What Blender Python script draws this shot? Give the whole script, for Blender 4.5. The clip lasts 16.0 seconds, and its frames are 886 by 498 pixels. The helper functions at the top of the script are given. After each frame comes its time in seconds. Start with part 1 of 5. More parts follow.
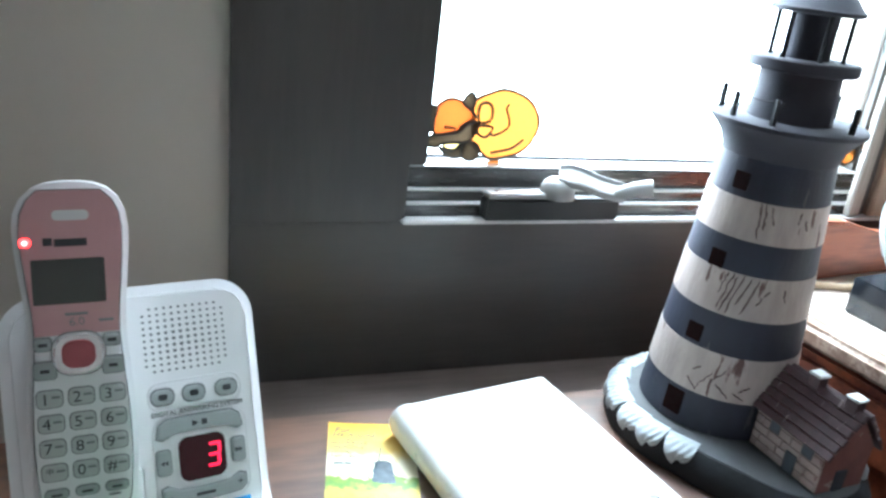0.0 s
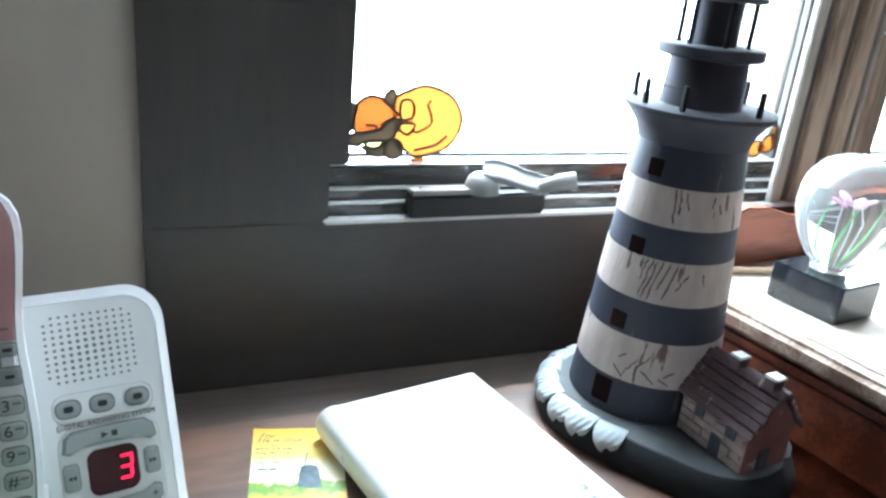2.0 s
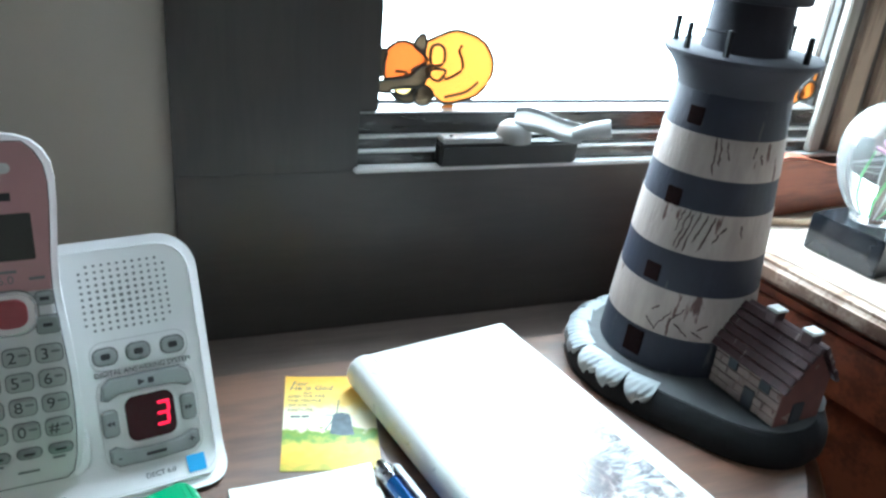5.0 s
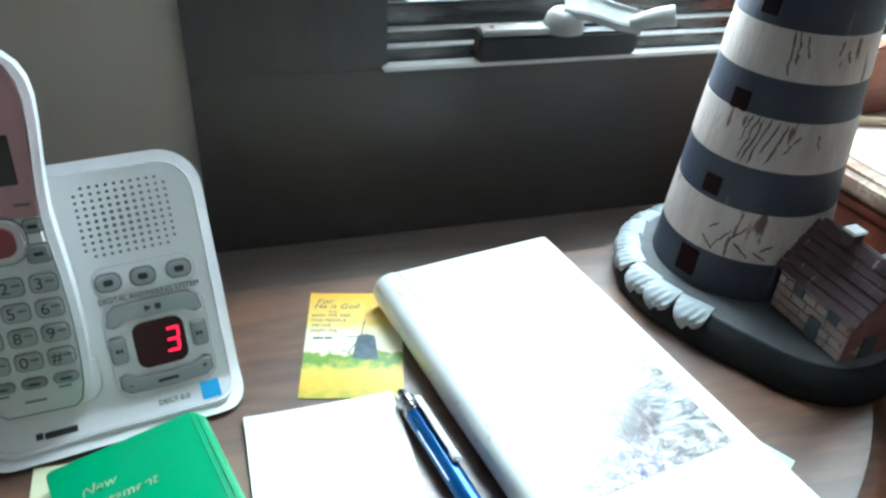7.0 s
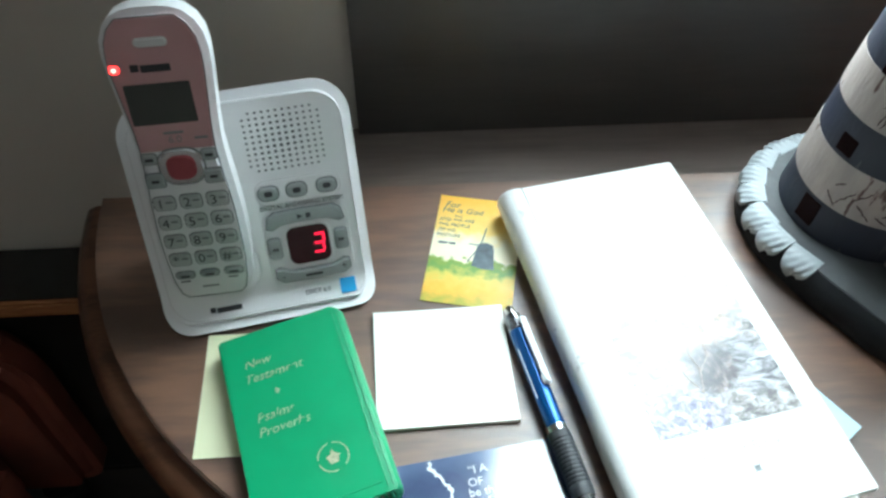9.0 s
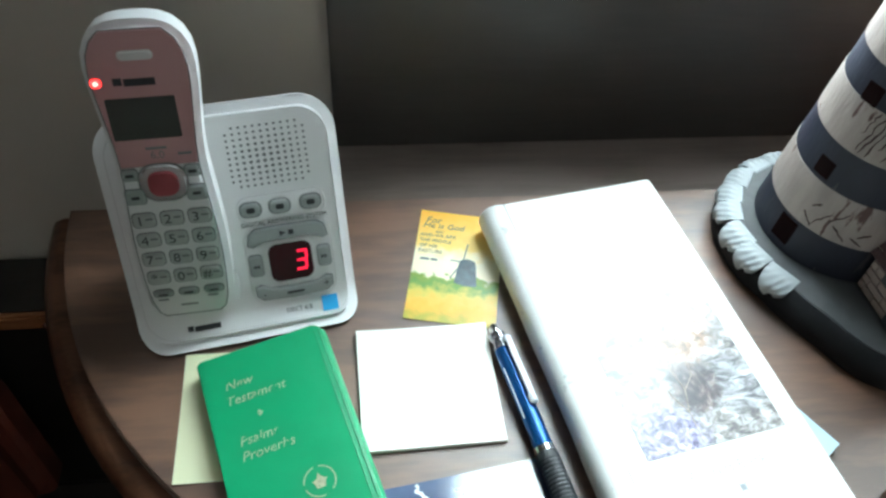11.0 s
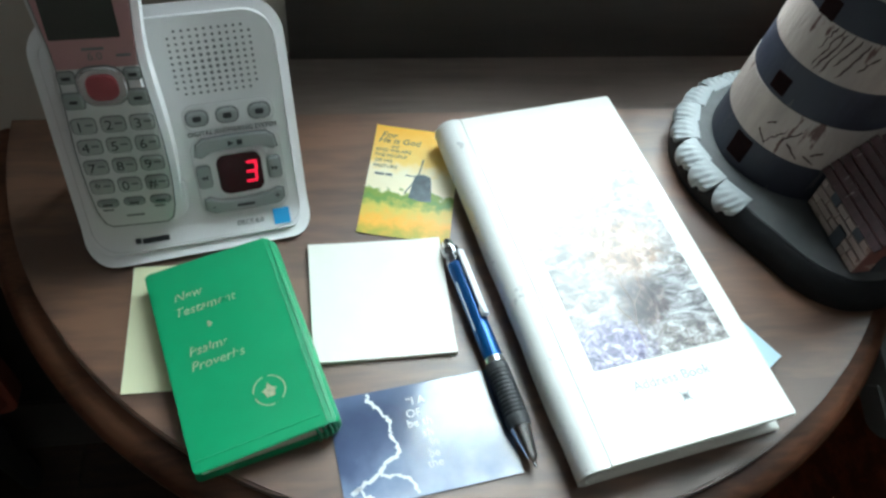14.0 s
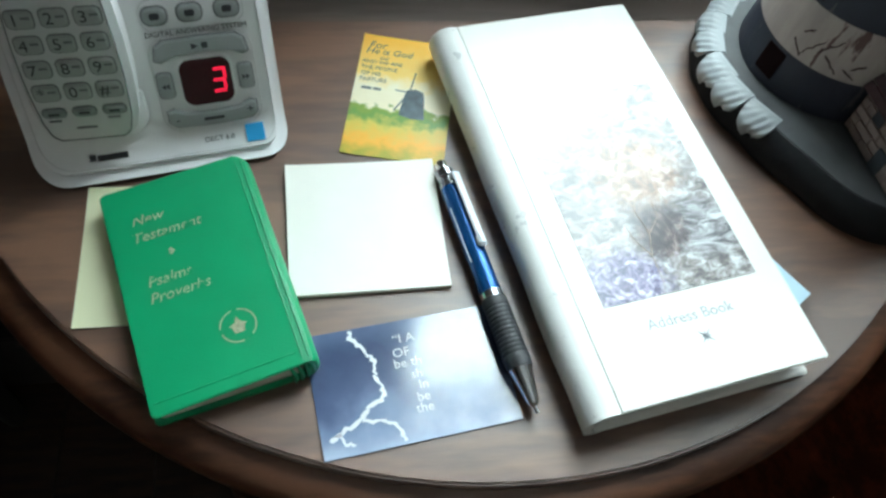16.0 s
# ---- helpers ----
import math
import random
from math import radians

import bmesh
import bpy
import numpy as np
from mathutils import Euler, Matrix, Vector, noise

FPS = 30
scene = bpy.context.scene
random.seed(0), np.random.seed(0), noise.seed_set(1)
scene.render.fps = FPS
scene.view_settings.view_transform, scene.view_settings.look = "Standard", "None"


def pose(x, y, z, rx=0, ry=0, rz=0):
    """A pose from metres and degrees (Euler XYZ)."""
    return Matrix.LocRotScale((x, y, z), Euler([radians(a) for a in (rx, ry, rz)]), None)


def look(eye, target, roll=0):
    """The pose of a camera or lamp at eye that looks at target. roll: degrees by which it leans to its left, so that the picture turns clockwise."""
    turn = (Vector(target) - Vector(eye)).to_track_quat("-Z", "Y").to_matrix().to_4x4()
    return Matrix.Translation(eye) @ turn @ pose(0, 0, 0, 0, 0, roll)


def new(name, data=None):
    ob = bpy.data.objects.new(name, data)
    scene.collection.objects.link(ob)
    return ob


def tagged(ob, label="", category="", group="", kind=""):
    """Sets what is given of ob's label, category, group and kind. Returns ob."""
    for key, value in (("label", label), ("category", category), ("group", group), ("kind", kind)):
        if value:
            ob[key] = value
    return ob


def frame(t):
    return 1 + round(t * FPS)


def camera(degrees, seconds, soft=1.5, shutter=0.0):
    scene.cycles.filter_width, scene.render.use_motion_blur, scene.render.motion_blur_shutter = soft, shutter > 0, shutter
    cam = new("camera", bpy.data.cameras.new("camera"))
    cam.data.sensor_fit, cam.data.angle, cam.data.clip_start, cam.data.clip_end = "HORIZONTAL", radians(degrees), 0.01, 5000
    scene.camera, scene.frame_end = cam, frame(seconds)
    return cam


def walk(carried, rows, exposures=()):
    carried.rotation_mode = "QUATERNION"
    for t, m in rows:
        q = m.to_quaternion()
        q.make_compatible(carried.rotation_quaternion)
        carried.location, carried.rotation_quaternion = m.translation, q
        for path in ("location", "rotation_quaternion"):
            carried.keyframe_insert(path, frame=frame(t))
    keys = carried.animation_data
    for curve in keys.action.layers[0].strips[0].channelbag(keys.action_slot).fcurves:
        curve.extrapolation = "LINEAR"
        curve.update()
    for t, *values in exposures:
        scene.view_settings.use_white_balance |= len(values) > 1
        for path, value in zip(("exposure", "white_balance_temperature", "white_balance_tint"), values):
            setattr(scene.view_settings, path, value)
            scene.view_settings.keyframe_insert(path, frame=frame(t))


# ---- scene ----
cam = camera(59.61, 16.0, soft=2.6, shutter=0.4)
# seconds, eye in metres, turn in degrees
PATH = [
    (0, -0.0921, -0.4436, 0.9995, 68.26, -6.27, -18.16),
    (0.5, -0.0787, -0.4505, 0.9979, 67.82, -5.99, -19.20),
    (1, -0.0745, -0.4534, 0.9981, 68.82, -5.98, -20.43),
    (1.5, -0.0747, -0.4497, 0.9939, 69.06, -6.09, -21.67),
    (2, -0.0719, -0.4483, 0.9929, 69.24, -5.49, -22.23),
    (2.5, -0.0712, -0.4466, 0.9935, 69.08, -5.40, -22.21),
    (3, -0.0758, -0.4455, 0.9950, 69.31, -6.30, -23.17),
    (3.2, -0.0721, -0.4495, 0.9960, 68.89, -5.58, -22.29),
    (5.3, -0.0777, -0.4390, 0.9888, 65.08, -5.36, -20.41),
    (5.5, -0.0826, -0.4377, 0.9824, 65.24, -5.75, -20.37),
    (6, -0.0802, -0.4272, 0.9822, 62.61, -5.08, -18.28),
    (6.5, -0.0729, -0.4232, 0.9860, 61.11, -5.12, -16.33),
    (6.8, -0.0508, -0.4133, 0.9896, 58.26, -3.14, -17.06),
    (7, -0.0368, -0.4047, 0.9932, 55.77, -2.74, -15.73),
    (7.2, -0.0240, -0.4002, 1.0029, 54.19, -2.84, -14.19),
    (7.5, -0.0046, -0.4000, 1.0228, 50.92, -2.83, -12.63),
    (7.8, -0.0005, -0.4113, 1.0335, 45.87, -3.42, -11.76),
    (8, 0.0020, -0.3993, 1.0499, 44.55, -2.73, -8.57),
    (8.2, -0.0002, -0.3961, 1.0584, 41.42, -4.31, -8.05),
    (8.5, -0.0024, -0.3873, 1.0713, 41.67, -2.26, -5.67),
    (8.7, -0.0136, -0.3881, 1.0734, 40.51, -0.45, -3.75),
    (10.8, -0.0459, -0.3781, 1.0770, 40.05, -2.95, -5.66),
    (11, -0.0433, -0.3772, 1.0755, 40.61, -3.35, -5.87),
    (11.5, -0.0425, -0.3785, 1.0728, 39.72, -3.37, -6.12),
    (12, -0.0391, -0.3839, 1.0732, 38.01, -4.34, -6.55),
    (12.5, -0.0405, -0.3836, 1.0720, 37.39, -3.87, -6.45),
    (13, -0.0412, -0.3837, 1.0722, 36.72, -3.89, -6.45),
    (13.5, -0.0402, -0.3857, 1.0719, 36.78, -3.83, -6.53),
    (14, -0.0332, -0.3836, 1.0673, 35.58, -5.32, -6.83),
    (14.5, -0.0318, -0.3866, 1.0586, 34.97, -5.01, -6.38),
    (15, -0.0319, -0.3849, 1.0561, 33.67, -4.99, -5.91),
    (15.5, -0.0283, -0.3793, 1.0489, 32.46, -5.29, -6.27),
    (16, -0.0243, -0.3664, 1.0247, 31.30, -5.71, -6.46),
]
EXPOSURES = [(0.0, 0.42, 5400, -1), (3.2, 0.11, 5400, -2), (6.5, -0.09, 5350, -7), (7.5, -0.21, 5450, -8), (8.5, -0.34, 5650, -6), (11.0, -0.42, 5800, -6), (12.0, -0.42, 5800, -6), (13.5, -0.63, 5850, -6), (14.5, -0.84, 5850, -6), (16.0, -0.86, 5850, -7)]
walk(cam, [(t, pose(*p)) for t, *p in PATH], EXPOSURES)

# ---- world and light ----
world = bpy.data.worlds.new("overcast sky")
scene.world = world
world.use_nodes = True
wn = world.node_tree.nodes
sky = wn.new("ShaderNodeTexSky")
sky.sky_type, sky.sun_disc = "NISHITA", False
sky.sun_elevation, sky.sun_rotation = radians(40), radians(25)
wn["Background"].inputs["Strength"].default_value = 0.12
world.node_tree.links.new(sky.outputs["Color"], wn["Background"].inputs["Color"])

sun = new("sun", bpy.data.lights.new("sun", "SUN"))
sun.data.energy, sun.data.angle, sun.data.color = 0.6, radians(15), (1.0, 0.95, 0.88)
sun.matrix_basis = look((1.0, 3.0, 3.6), (0.2, 0.0, 0.7))


def sky_lamp(name, x, y, z, w, h, power, yaw=180.0):
    """Daylight that enters through one window opening."""
    lamp = new(name, bpy.data.lights.new(name, "AREA"))
    lamp.data.shape, lamp.data.size, lamp.data.size_y = "RECTANGLE", w, h
    lamp.data.energy, lamp.data.color = power, (0.93, 0.97, 1.0)
    lamp.matrix_basis = pose(x, y, z, -90, 0, 0)
    return lamp


# ---- plan, metres ----
TOP = 0.70                       # table top
TABLE = (0.0600, -0.0125)            # middle of the table's straight back edge
RADIUS = 0.2860
SETBACK = 0.0085                     # the round's centre lies this far behind the back edge
WALL = 0.0760                    # room side of the window wall
CASE = 0.0660                    # face of the dark window casing
WIN = (0.0675, 0.520, 0.8050, 1.95)
WIN2 = (0.6000, 1.14, 0.8050, 1.95)
ROOM = (-2.3, 2.2, -3.0, 2.45)

LAMP = 50.0
sky_lamp("sky_window_lamp", 0.29, 0.24, 1.40, 0.55, 1.22, LAMP * 1.12)
sky_lamp("sky_window_lamp_two", 0.885, 0.24, 1.40, 0.55, 1.22, LAMP * 0.62)


# ---- materials ----
def material(name, color, rough=0.6, metal=0.0, vary=0.0, scale=40.0, detail=6.0, bump=0.0, bump_scale=200.0,
             stretch=(1, 1, 1), second=None, coat=0.0, spec=0.5, wear=0.0, wear_color=(0.3, 0.3, 0.3), wear_scale=60.0):
    """A painted, wooden, paper or plastic surface: two scales of colour change, worn spots and fine relief."""
    m = bpy.data.materials.new(name)
    m.use_nodes = True
    n, l = m.node_tree.nodes, m.node_tree.links
    b = n["Principled BSDF"]
    b.inputs["Roughness"].default_value = rough
    b.inputs["Metallic"].default_value = metal
    b.inputs["Coat Weight"].default_value = coat
    b.inputs["Coat Roughness"].default_value = 0.12
    b.inputs["Specular IOR Level"].default_value = spec
    tc = n.new("ShaderNodeTexCoord")
    mp = n.new("ShaderNodeMapping")
    mp.inputs["Scale"].default_value = stretch
    l.new(tc.outputs["Object"], mp.inputs["Vector"])
    big = n.new("ShaderNodeTexNoise")
    big.inputs["Scale"].default_value, big.inputs["Detail"].default_value = scale, detail
    l.new(mp.outputs["Vector"], big.inputs["Vector"])
    ramp = n.new("ShaderNodeValToRGB")
    ramp.color_ramp.elements[0].position, ramp.color_ramp.elements[1].position = 0.3, 0.72
    low = [c * (1 - vary) for c in color]
    high = list(second) if second else [min(1.0, c * (1 + vary)) for c in color]
    ramp.color_ramp.elements[0].color, ramp.color_ramp.elements[1].color = (*low, 1), (*high, 1)
    l.new(big.outputs["Fac"], ramp.inputs["Fac"])
    out = ramp.outputs["Color"]
    if wear > 0:
        spots = n.new("ShaderNodeTexNoise")
        spots.inputs["Scale"].default_value, spots.inputs["Detail"].default_value = wear_scale, 8.0
        l.new(mp.outputs["Vector"], spots.inputs["Vector"])
        cut = n.new("ShaderNodeValToRGB")
        cut.color_ramp.elements[0].position, cut.color_ramp.elements[1].position = 0.72 - 0.3 * wear, 0.76 - 0.3 * wear
        l.new(spots.outputs["Fac"], cut.inputs["Fac"])
        mix = n.new("ShaderNodeMix")
        mix.data_type = "RGBA"
        mix.inputs["B"].default_value = (*wear_color, 1)
        l.new(cut.outputs["Color"], mix.inputs["Factor"])
        l.new(out, mix.inputs["A"])
        out = mix.outputs["Result"]
    l.new(out, b.inputs["Base Color"])
    fine = n.new("ShaderNodeTexNoise")
    fine.inputs["Scale"].default_value, fine.inputs["Detail"].default_value = bump_scale, 4.0
    l.new(mp.outputs["Vector"], fine.inputs["Vector"])
    if bump > 0:
        bp = n.new("ShaderNodeBump")
        bp.inputs["Strength"].default_value, bp.inputs["Distance"].default_value = bump, 0.001
        l.new(fine.outputs["Fac"], bp.inputs["Height"])
        l.new(bp.outputs["Normal"], b.inputs["Normal"])
    rr = n.new("ShaderNodeMapRange")
    rr.inputs["To Min"].default_value, rr.inputs["To Max"].default_value = max(0.02, rough - 0.07), min(1.0, rough + 0.07)
    l.new(big.outputs["Fac"], rr.inputs["Value"])
    l.new(rr.outputs["Result"], b.inputs["Roughness"])
    return m


def glow(name, color, strength):
    m = bpy.data.materials.new(name)
    m.use_nodes = True
    b = m.node_tree.nodes["Principled BSDF"]
    b.inputs["Base Color"].default_value = (*color, 1)
    b.inputs["Emission Color"].default_value = (*color, 1)
    b.inputs["Emission Strength"].default_value = strength
    return m


def glass(name, color=(1, 1, 1), rough=0.0, ior=1.45, clear=1.0):
    m = bpy.data.materials.new(name)
    m.use_nodes = True
    b = m.node_tree.nodes["Principled BSDF"]
    b.inputs["Base Color"].default_value = (*color, 1)
    b.inputs["Roughness"].default_value, b.inputs["IOR"].default_value = rough, ior
    b.inputs["Transmission Weight"].default_value = clear
    return m


def stained(name, color):
    """Coloured glass that lets the daylight behind it through."""
    m = bpy.data.materials.new(name)
    m.use_nodes = True
    n, l = m.node_tree.nodes, m.node_tree.links
    tr = n.new("ShaderNodeBsdfTranslucent")
    tp = n.new("ShaderNodeBsdfTransparent")
    nz = n.new("ShaderNodeTexNoise")
    nz.inputs["Scale"].default_value = 60
    rp = n.new("ShaderNodeValToRGB")
    rp.color_ramp.elements[0].position, rp.color_ramp.elements[1].position = 0.35, 0.7
    rp.color_ramp.elements[0].color = (*[c * 0.8 for c in color], 1)
    rp.color_ramp.elements[1].color = (*color, 1)
    l.new(nz.outputs["Fac"], rp.inputs["Fac"])
    mx = n.new("ShaderNodeMixShader")
    mx.inputs["Fac"].default_value = 0.10
    l.new(rp.outputs["Color"], tr.inputs["Color"])
    l.new(rp.outputs["Color"], tp.inputs["Color"])
    l.new(tr.outputs[0], mx.inputs[1])
    l.new(tp.outputs[0], mx.inputs[2])
    l.new(mx.outputs[0], n["Material Output"].inputs["Surface"])
    return m


def planks(name, dark, light, rough=0.35, ring=26.0, stretch=(1, 9, 9), coat=0.0, bump=0.15, spec=0.5):
    """Stained wood with grain along x."""
    m = bpy.data.materials.new(name)
    m.use_nodes = True
    n, l = m.node_tree.nodes, m.node_tree.links
    b = n["Principled BSDF"]
    tc, mp = n.new("ShaderNodeTexCoord"), n.new("ShaderNodeMapping")
    mp.inputs["Scale"].default_value = stretch
    l.new(tc.outputs["Object"], mp.inputs["Vector"])
    warp = n.new("ShaderNodeTexNoise")
    warp.inputs["Scale"].default_value, warp.inputs["Detail"].default_value = ring * 0.35, 5
    l.new(mp.outputs["Vector"], warp.inputs["Vector"])
    fine = n.new("ShaderNodeTexNoise")
    fine.inputs["Scale"].default_value, fine.inputs["Detail"].default_value = ring * 2.5, 8
    l.new(mp.outputs["Vector"], fine.inputs["Vector"])
    stain = n.new("ShaderNodeTexNoise")
    stain.inputs["Scale"].default_value, stain.inputs["Detail"].default_value = 11, 3
    l.new(tc.outputs["Object"], stain.inputs["Vector"])
    add = n.new("ShaderNodeMath")
    add.operation = "MULTIPLY_ADD"
    add.inputs[1].default_value = 0.55
    l.new(fine.outputs["Fac"], add.inputs[0])
    l.new(warp.outputs["Fac"], add.inputs[2])
    add2 = n.new("ShaderNodeMath")
    add2.operation = "MULTIPLY_ADD"
    add2.inputs[1].default_value = 0.5
    l.new(stain.outputs["Fac"], add2.inputs[0])
    l.new(add.outputs[0], add2.inputs[2])
    rp = n.new("ShaderNodeValToRGB")
    e = rp.color_ramp.elements
    e[0].position, e[1].position = 0.78, 1.0
    e[0].color, e[1].color = (*dark, 1), (*light, 1)
    half = n.new("ShaderNodeMath")
    half.operation = "MULTIPLY"
    half.inputs[1].default_value = 0.87
    l.new(add2.outputs[0], half.inputs[0])
    l.new(half.outputs[0], rp.inputs["Fac"])
    l.new(rp.outputs["Color"], b.inputs["Base Color"])
    mr = n.new("ShaderNodeMapRange")
    mr.inputs["To Min"].default_value, mr.inputs["To Max"].default_value = rough - 0.1, rough + 0.12
    l.new(stain.outputs["Fac"], mr.inputs["Value"])
    l.new(mr.outputs["Result"], b.inputs["Roughness"])
    b.inputs["Coat Weight"].default_value, b.inputs["Specular IOR Level"].default_value = coat, spec
    bp = n.new("ShaderNodeBump")
    bp.inputs["Strength"].default_value, bp.inputs["Distance"].default_value = bump, 0.0006
    l.new(fine.outputs["Fac"], bp.inputs["Height"])
    l.new(bp.outputs["Normal"], b.inputs["Normal"])
    return m


def picture(name, stops, scale, seed=0.0, gloss=0.16, axis="Y", span=(0.0, 0.1), mixin=0.5, detail=8.0, coat=0.0):
    """A printed picture: bands of colour along one side, broken up by noise."""
    m = bpy.data.materials.new(name)
    m.use_nodes = True
    n, l = m.node_tree.nodes, m.node_tree.links
    b = n["Principled BSDF"]
    b.inputs["Roughness"].default_value = gloss
    b.inputs["Coat Weight"].default_value, b.inputs["Coat Roughness"].default_value = coat, gloss
    b.inputs["Specular IOR Level"].default_value = 0.5 + 0.5 * coat
    tc, sp = n.new("ShaderNodeTexCoord"), n.new("ShaderNodeSeparateXYZ")
    l.new(tc.outputs["Object"], sp.inputs["Vector"])
    mr = n.new("ShaderNodeMapRange")
    mr.inputs["From Min"].default_value, mr.inputs["From Max"].default_value = span
    l.new(sp.outputs[axis], mr.inputs["Value"])
    nz = n.new("ShaderNodeTexNoise")
    nz.noise_dimensions = "4D"
    nz.inputs["W"].default_value = seed
    nz.inputs["Scale"].default_value, nz.inputs["Detail"].default_value = scale, detail
    l.new(tc.outputs["Object"], nz.inputs["Vector"])
    ad = n.new("ShaderNodeMath")
    ad.operation = "MULTIPLY_ADD"
    ad.inputs[1].default_value = mixin
    l.new(nz.outputs["Fac"], ad.inputs[0])
    l.new(mr.outputs["Result"], ad.inputs[2])
    sb = n.new("ShaderNodeMath")
    sb.operation = "SUBTRACT"
    sb.inputs[1].default_value = mixin * 0.5
    l.new(ad.outputs[0], sb.inputs[0])
    rp = n.new("ShaderNodeValToRGB")
    e = rp.color_ramp.elements
    e[0].position, e[0].color = stops[0][0], (*stops[0][1], 1)
    e[1].position, e[1].color = stops[-1][0], (*stops[-1][1], 1)
    for p, c in stops[1:-1]:
        e.new(p).color = (*c, 1)
    l.new(sb.outputs[0], rp.inputs["Fac"])
    l.new(rp.outputs["Color"], b.inputs["Base Color"])
    return m


def garden_print(name, pw, ph):
    """A painting: warm shrubs, a dark twiggy bush, lavender flowers and pale stones in small strokes, whitened above by
    painted window glare.
    """
    m = bpy.data.materials.new(name)
    m.use_nodes = True
    n, l = m.node_tree.nodes, m.node_tree.links
    b = n["Principled BSDF"]
    b.inputs["Roughness"].default_value, b.inputs["Coat Weight"].default_value, b.inputs["Coat Roughness"].default_value = 0.24, 0.15, 0.2
    tc = n.new("ShaderNodeTexCoord")

    def noise_at(scale, detail, rough, off, stretch=(1, 1, 1), turn=0.0, distort=0.9):
        mp = n.new("ShaderNodeMapping")
        mp.inputs["Location"].default_value = (off, off * 0.7, 0)
        mp.inputs["Scale"].default_value = stretch
        mp.inputs["Rotation"].default_value = (0, 0, radians(turn))
        l.new(tc.outputs["Object"], mp.inputs["Vector"])
        q = n.new("ShaderNodeTexNoise")
        q.inputs["Scale"].default_value, q.inputs["Detail"].default_value, q.inputs["Roughness"].default_value = scale, detail, rough
        q.inputs["Distortion"].default_value = distort
        l.new(mp.outputs["Vector"], q.inputs["Vector"])
        return q.outputs["Fac"]

    def ramp(fac, stops):
        r = n.new("ShaderNodeValToRGB")
        e = r.color_ramp.elements
        e[0].position, e[0].color = stops[0][0], (*stops[0][1], 1)
        e[1].position, e[1].color = stops[-1][0], (*stops[-1][1], 1)
        for p, c in stops[1:-1]:
            e.new(p).color = (*c, 1)
        l.new(fac, r.inputs["Fac"])
        return r.outputs["Color"]

    def mix(f, a, c):
        x = n.new("ShaderNodeMix")
        x.data_type = "RGBA"
        l.new(f, x.inputs["Factor"])
        l.new(a, x.inputs["A"])
        l.new(c, x.inputs["B"])
        return x.outputs["Result"]

    def near(x, y, r, ragged, wide=1.0):
        """1 round a place of the picture, with a ragged edge."""
        mp = n.new("ShaderNodeMapping")
        mp.inputs["Location"].default_value = (-x / wide, -y, 0)
        mp.inputs["Scale"].default_value = (1 / wide, 1, 0)
        l.new(tc.outputs["Object"], mp.inputs["Vector"])
        ln = n.new("ShaderNodeVectorMath")
        ln.operation = "LENGTH"
        l.new(mp.outputs["Vector"], ln.inputs[0])
        ad = n.new("ShaderNodeMath")
        ad.operation = "MULTIPLY_ADD"
        ad.inputs[1].default_value = ragged
        l.new(noise_at(150, 8, 0.7, x * 50), ad.inputs[0])
        l.new(ln.outputs["Value"], ad.inputs[2])
        mr = n.new("ShaderNodeMapRange")
        mr.inputs["From Min"].default_value, mr.inputs["From Max"].default_value = r + ragged * 0.5, r * 0.6 + ragged * 0.5
        l.new(ad.outputs[0], mr.inputs["Value"])
        return mr.outputs["Result"]
    K = (0.050, 0.043, 0.050)
    base = ramp(noise_at(130, 7, 0.68, 0.0, (1, 1.5, 1), 25), [(0.38, (0.13, 0.12, 0.13)), (0.46, (0.24, 0.22, 0.21)), (0.53, (0.40, 0.38, 0.38)), (0.63, (0.70, 0.71, 0.74))])
    warm = ramp(noise_at(140, 7, 0.7, 2.0), [(0.38, (0.09, 0.06, 0.05)), (0.46, (0.26, 0.15, 0.10)), (0.53, (0.44, 0.34, 0.27)), (0.63, (0.70, 0.68, 0.67))])
    flowers = ramp(noise_at(210, 7, 0.75, 3.1), [(0.39, (0.05, 0.05, 0.09)), (0.46, (0.16, 0.14, 0.23)), (0.53, (0.32, 0.29, 0.43)), (0.62, (0.74, 0.74, 0.80))])
    bush = ramp(noise_at(120, 9, 0.75, 5.0, (1, 0.5, 1), -20), [(0.40, K), (0.50, (0.10, 0.085, 0.09)), (0.57, (0.24, 0.19, 0.18)), (0.66, (0.48, 0.44, 0.48))])
    stones = ramp(noise_at(105, 7, 0.65, 7.3, (0.5, 1.6, 1), 12), [(0.39, (0.10, 0.10, 0.11)), (0.46, (0.26, 0.25, 0.26)), (0.52, (0.44, 0.44, 0.46)), (0.61, (0.68, 0.70, 0.72))])
    out = mix(near(0.046, 0.068, 0.028, 0.030), base, warm)
    out = mix(near(0.066, 0.030, 0.020, 0.020, 1.1), out, stones)
    out = mix(near(0.016, 0.010, 0.020, 0.020, 1.3), out, flowers)
    out = mix(near(0.043, 0.032, 0.020, 0.030, 0.9), out, bush)
    # window glare painted as a pale fade over the picture, above and towards the spine
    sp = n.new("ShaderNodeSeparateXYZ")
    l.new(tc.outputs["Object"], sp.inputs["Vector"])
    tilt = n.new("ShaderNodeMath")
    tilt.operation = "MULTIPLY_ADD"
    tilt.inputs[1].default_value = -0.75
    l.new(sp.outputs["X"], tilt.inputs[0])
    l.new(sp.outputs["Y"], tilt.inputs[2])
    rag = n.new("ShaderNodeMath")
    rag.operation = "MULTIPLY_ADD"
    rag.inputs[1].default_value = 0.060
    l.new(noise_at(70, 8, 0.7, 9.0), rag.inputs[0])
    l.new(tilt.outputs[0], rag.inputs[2])
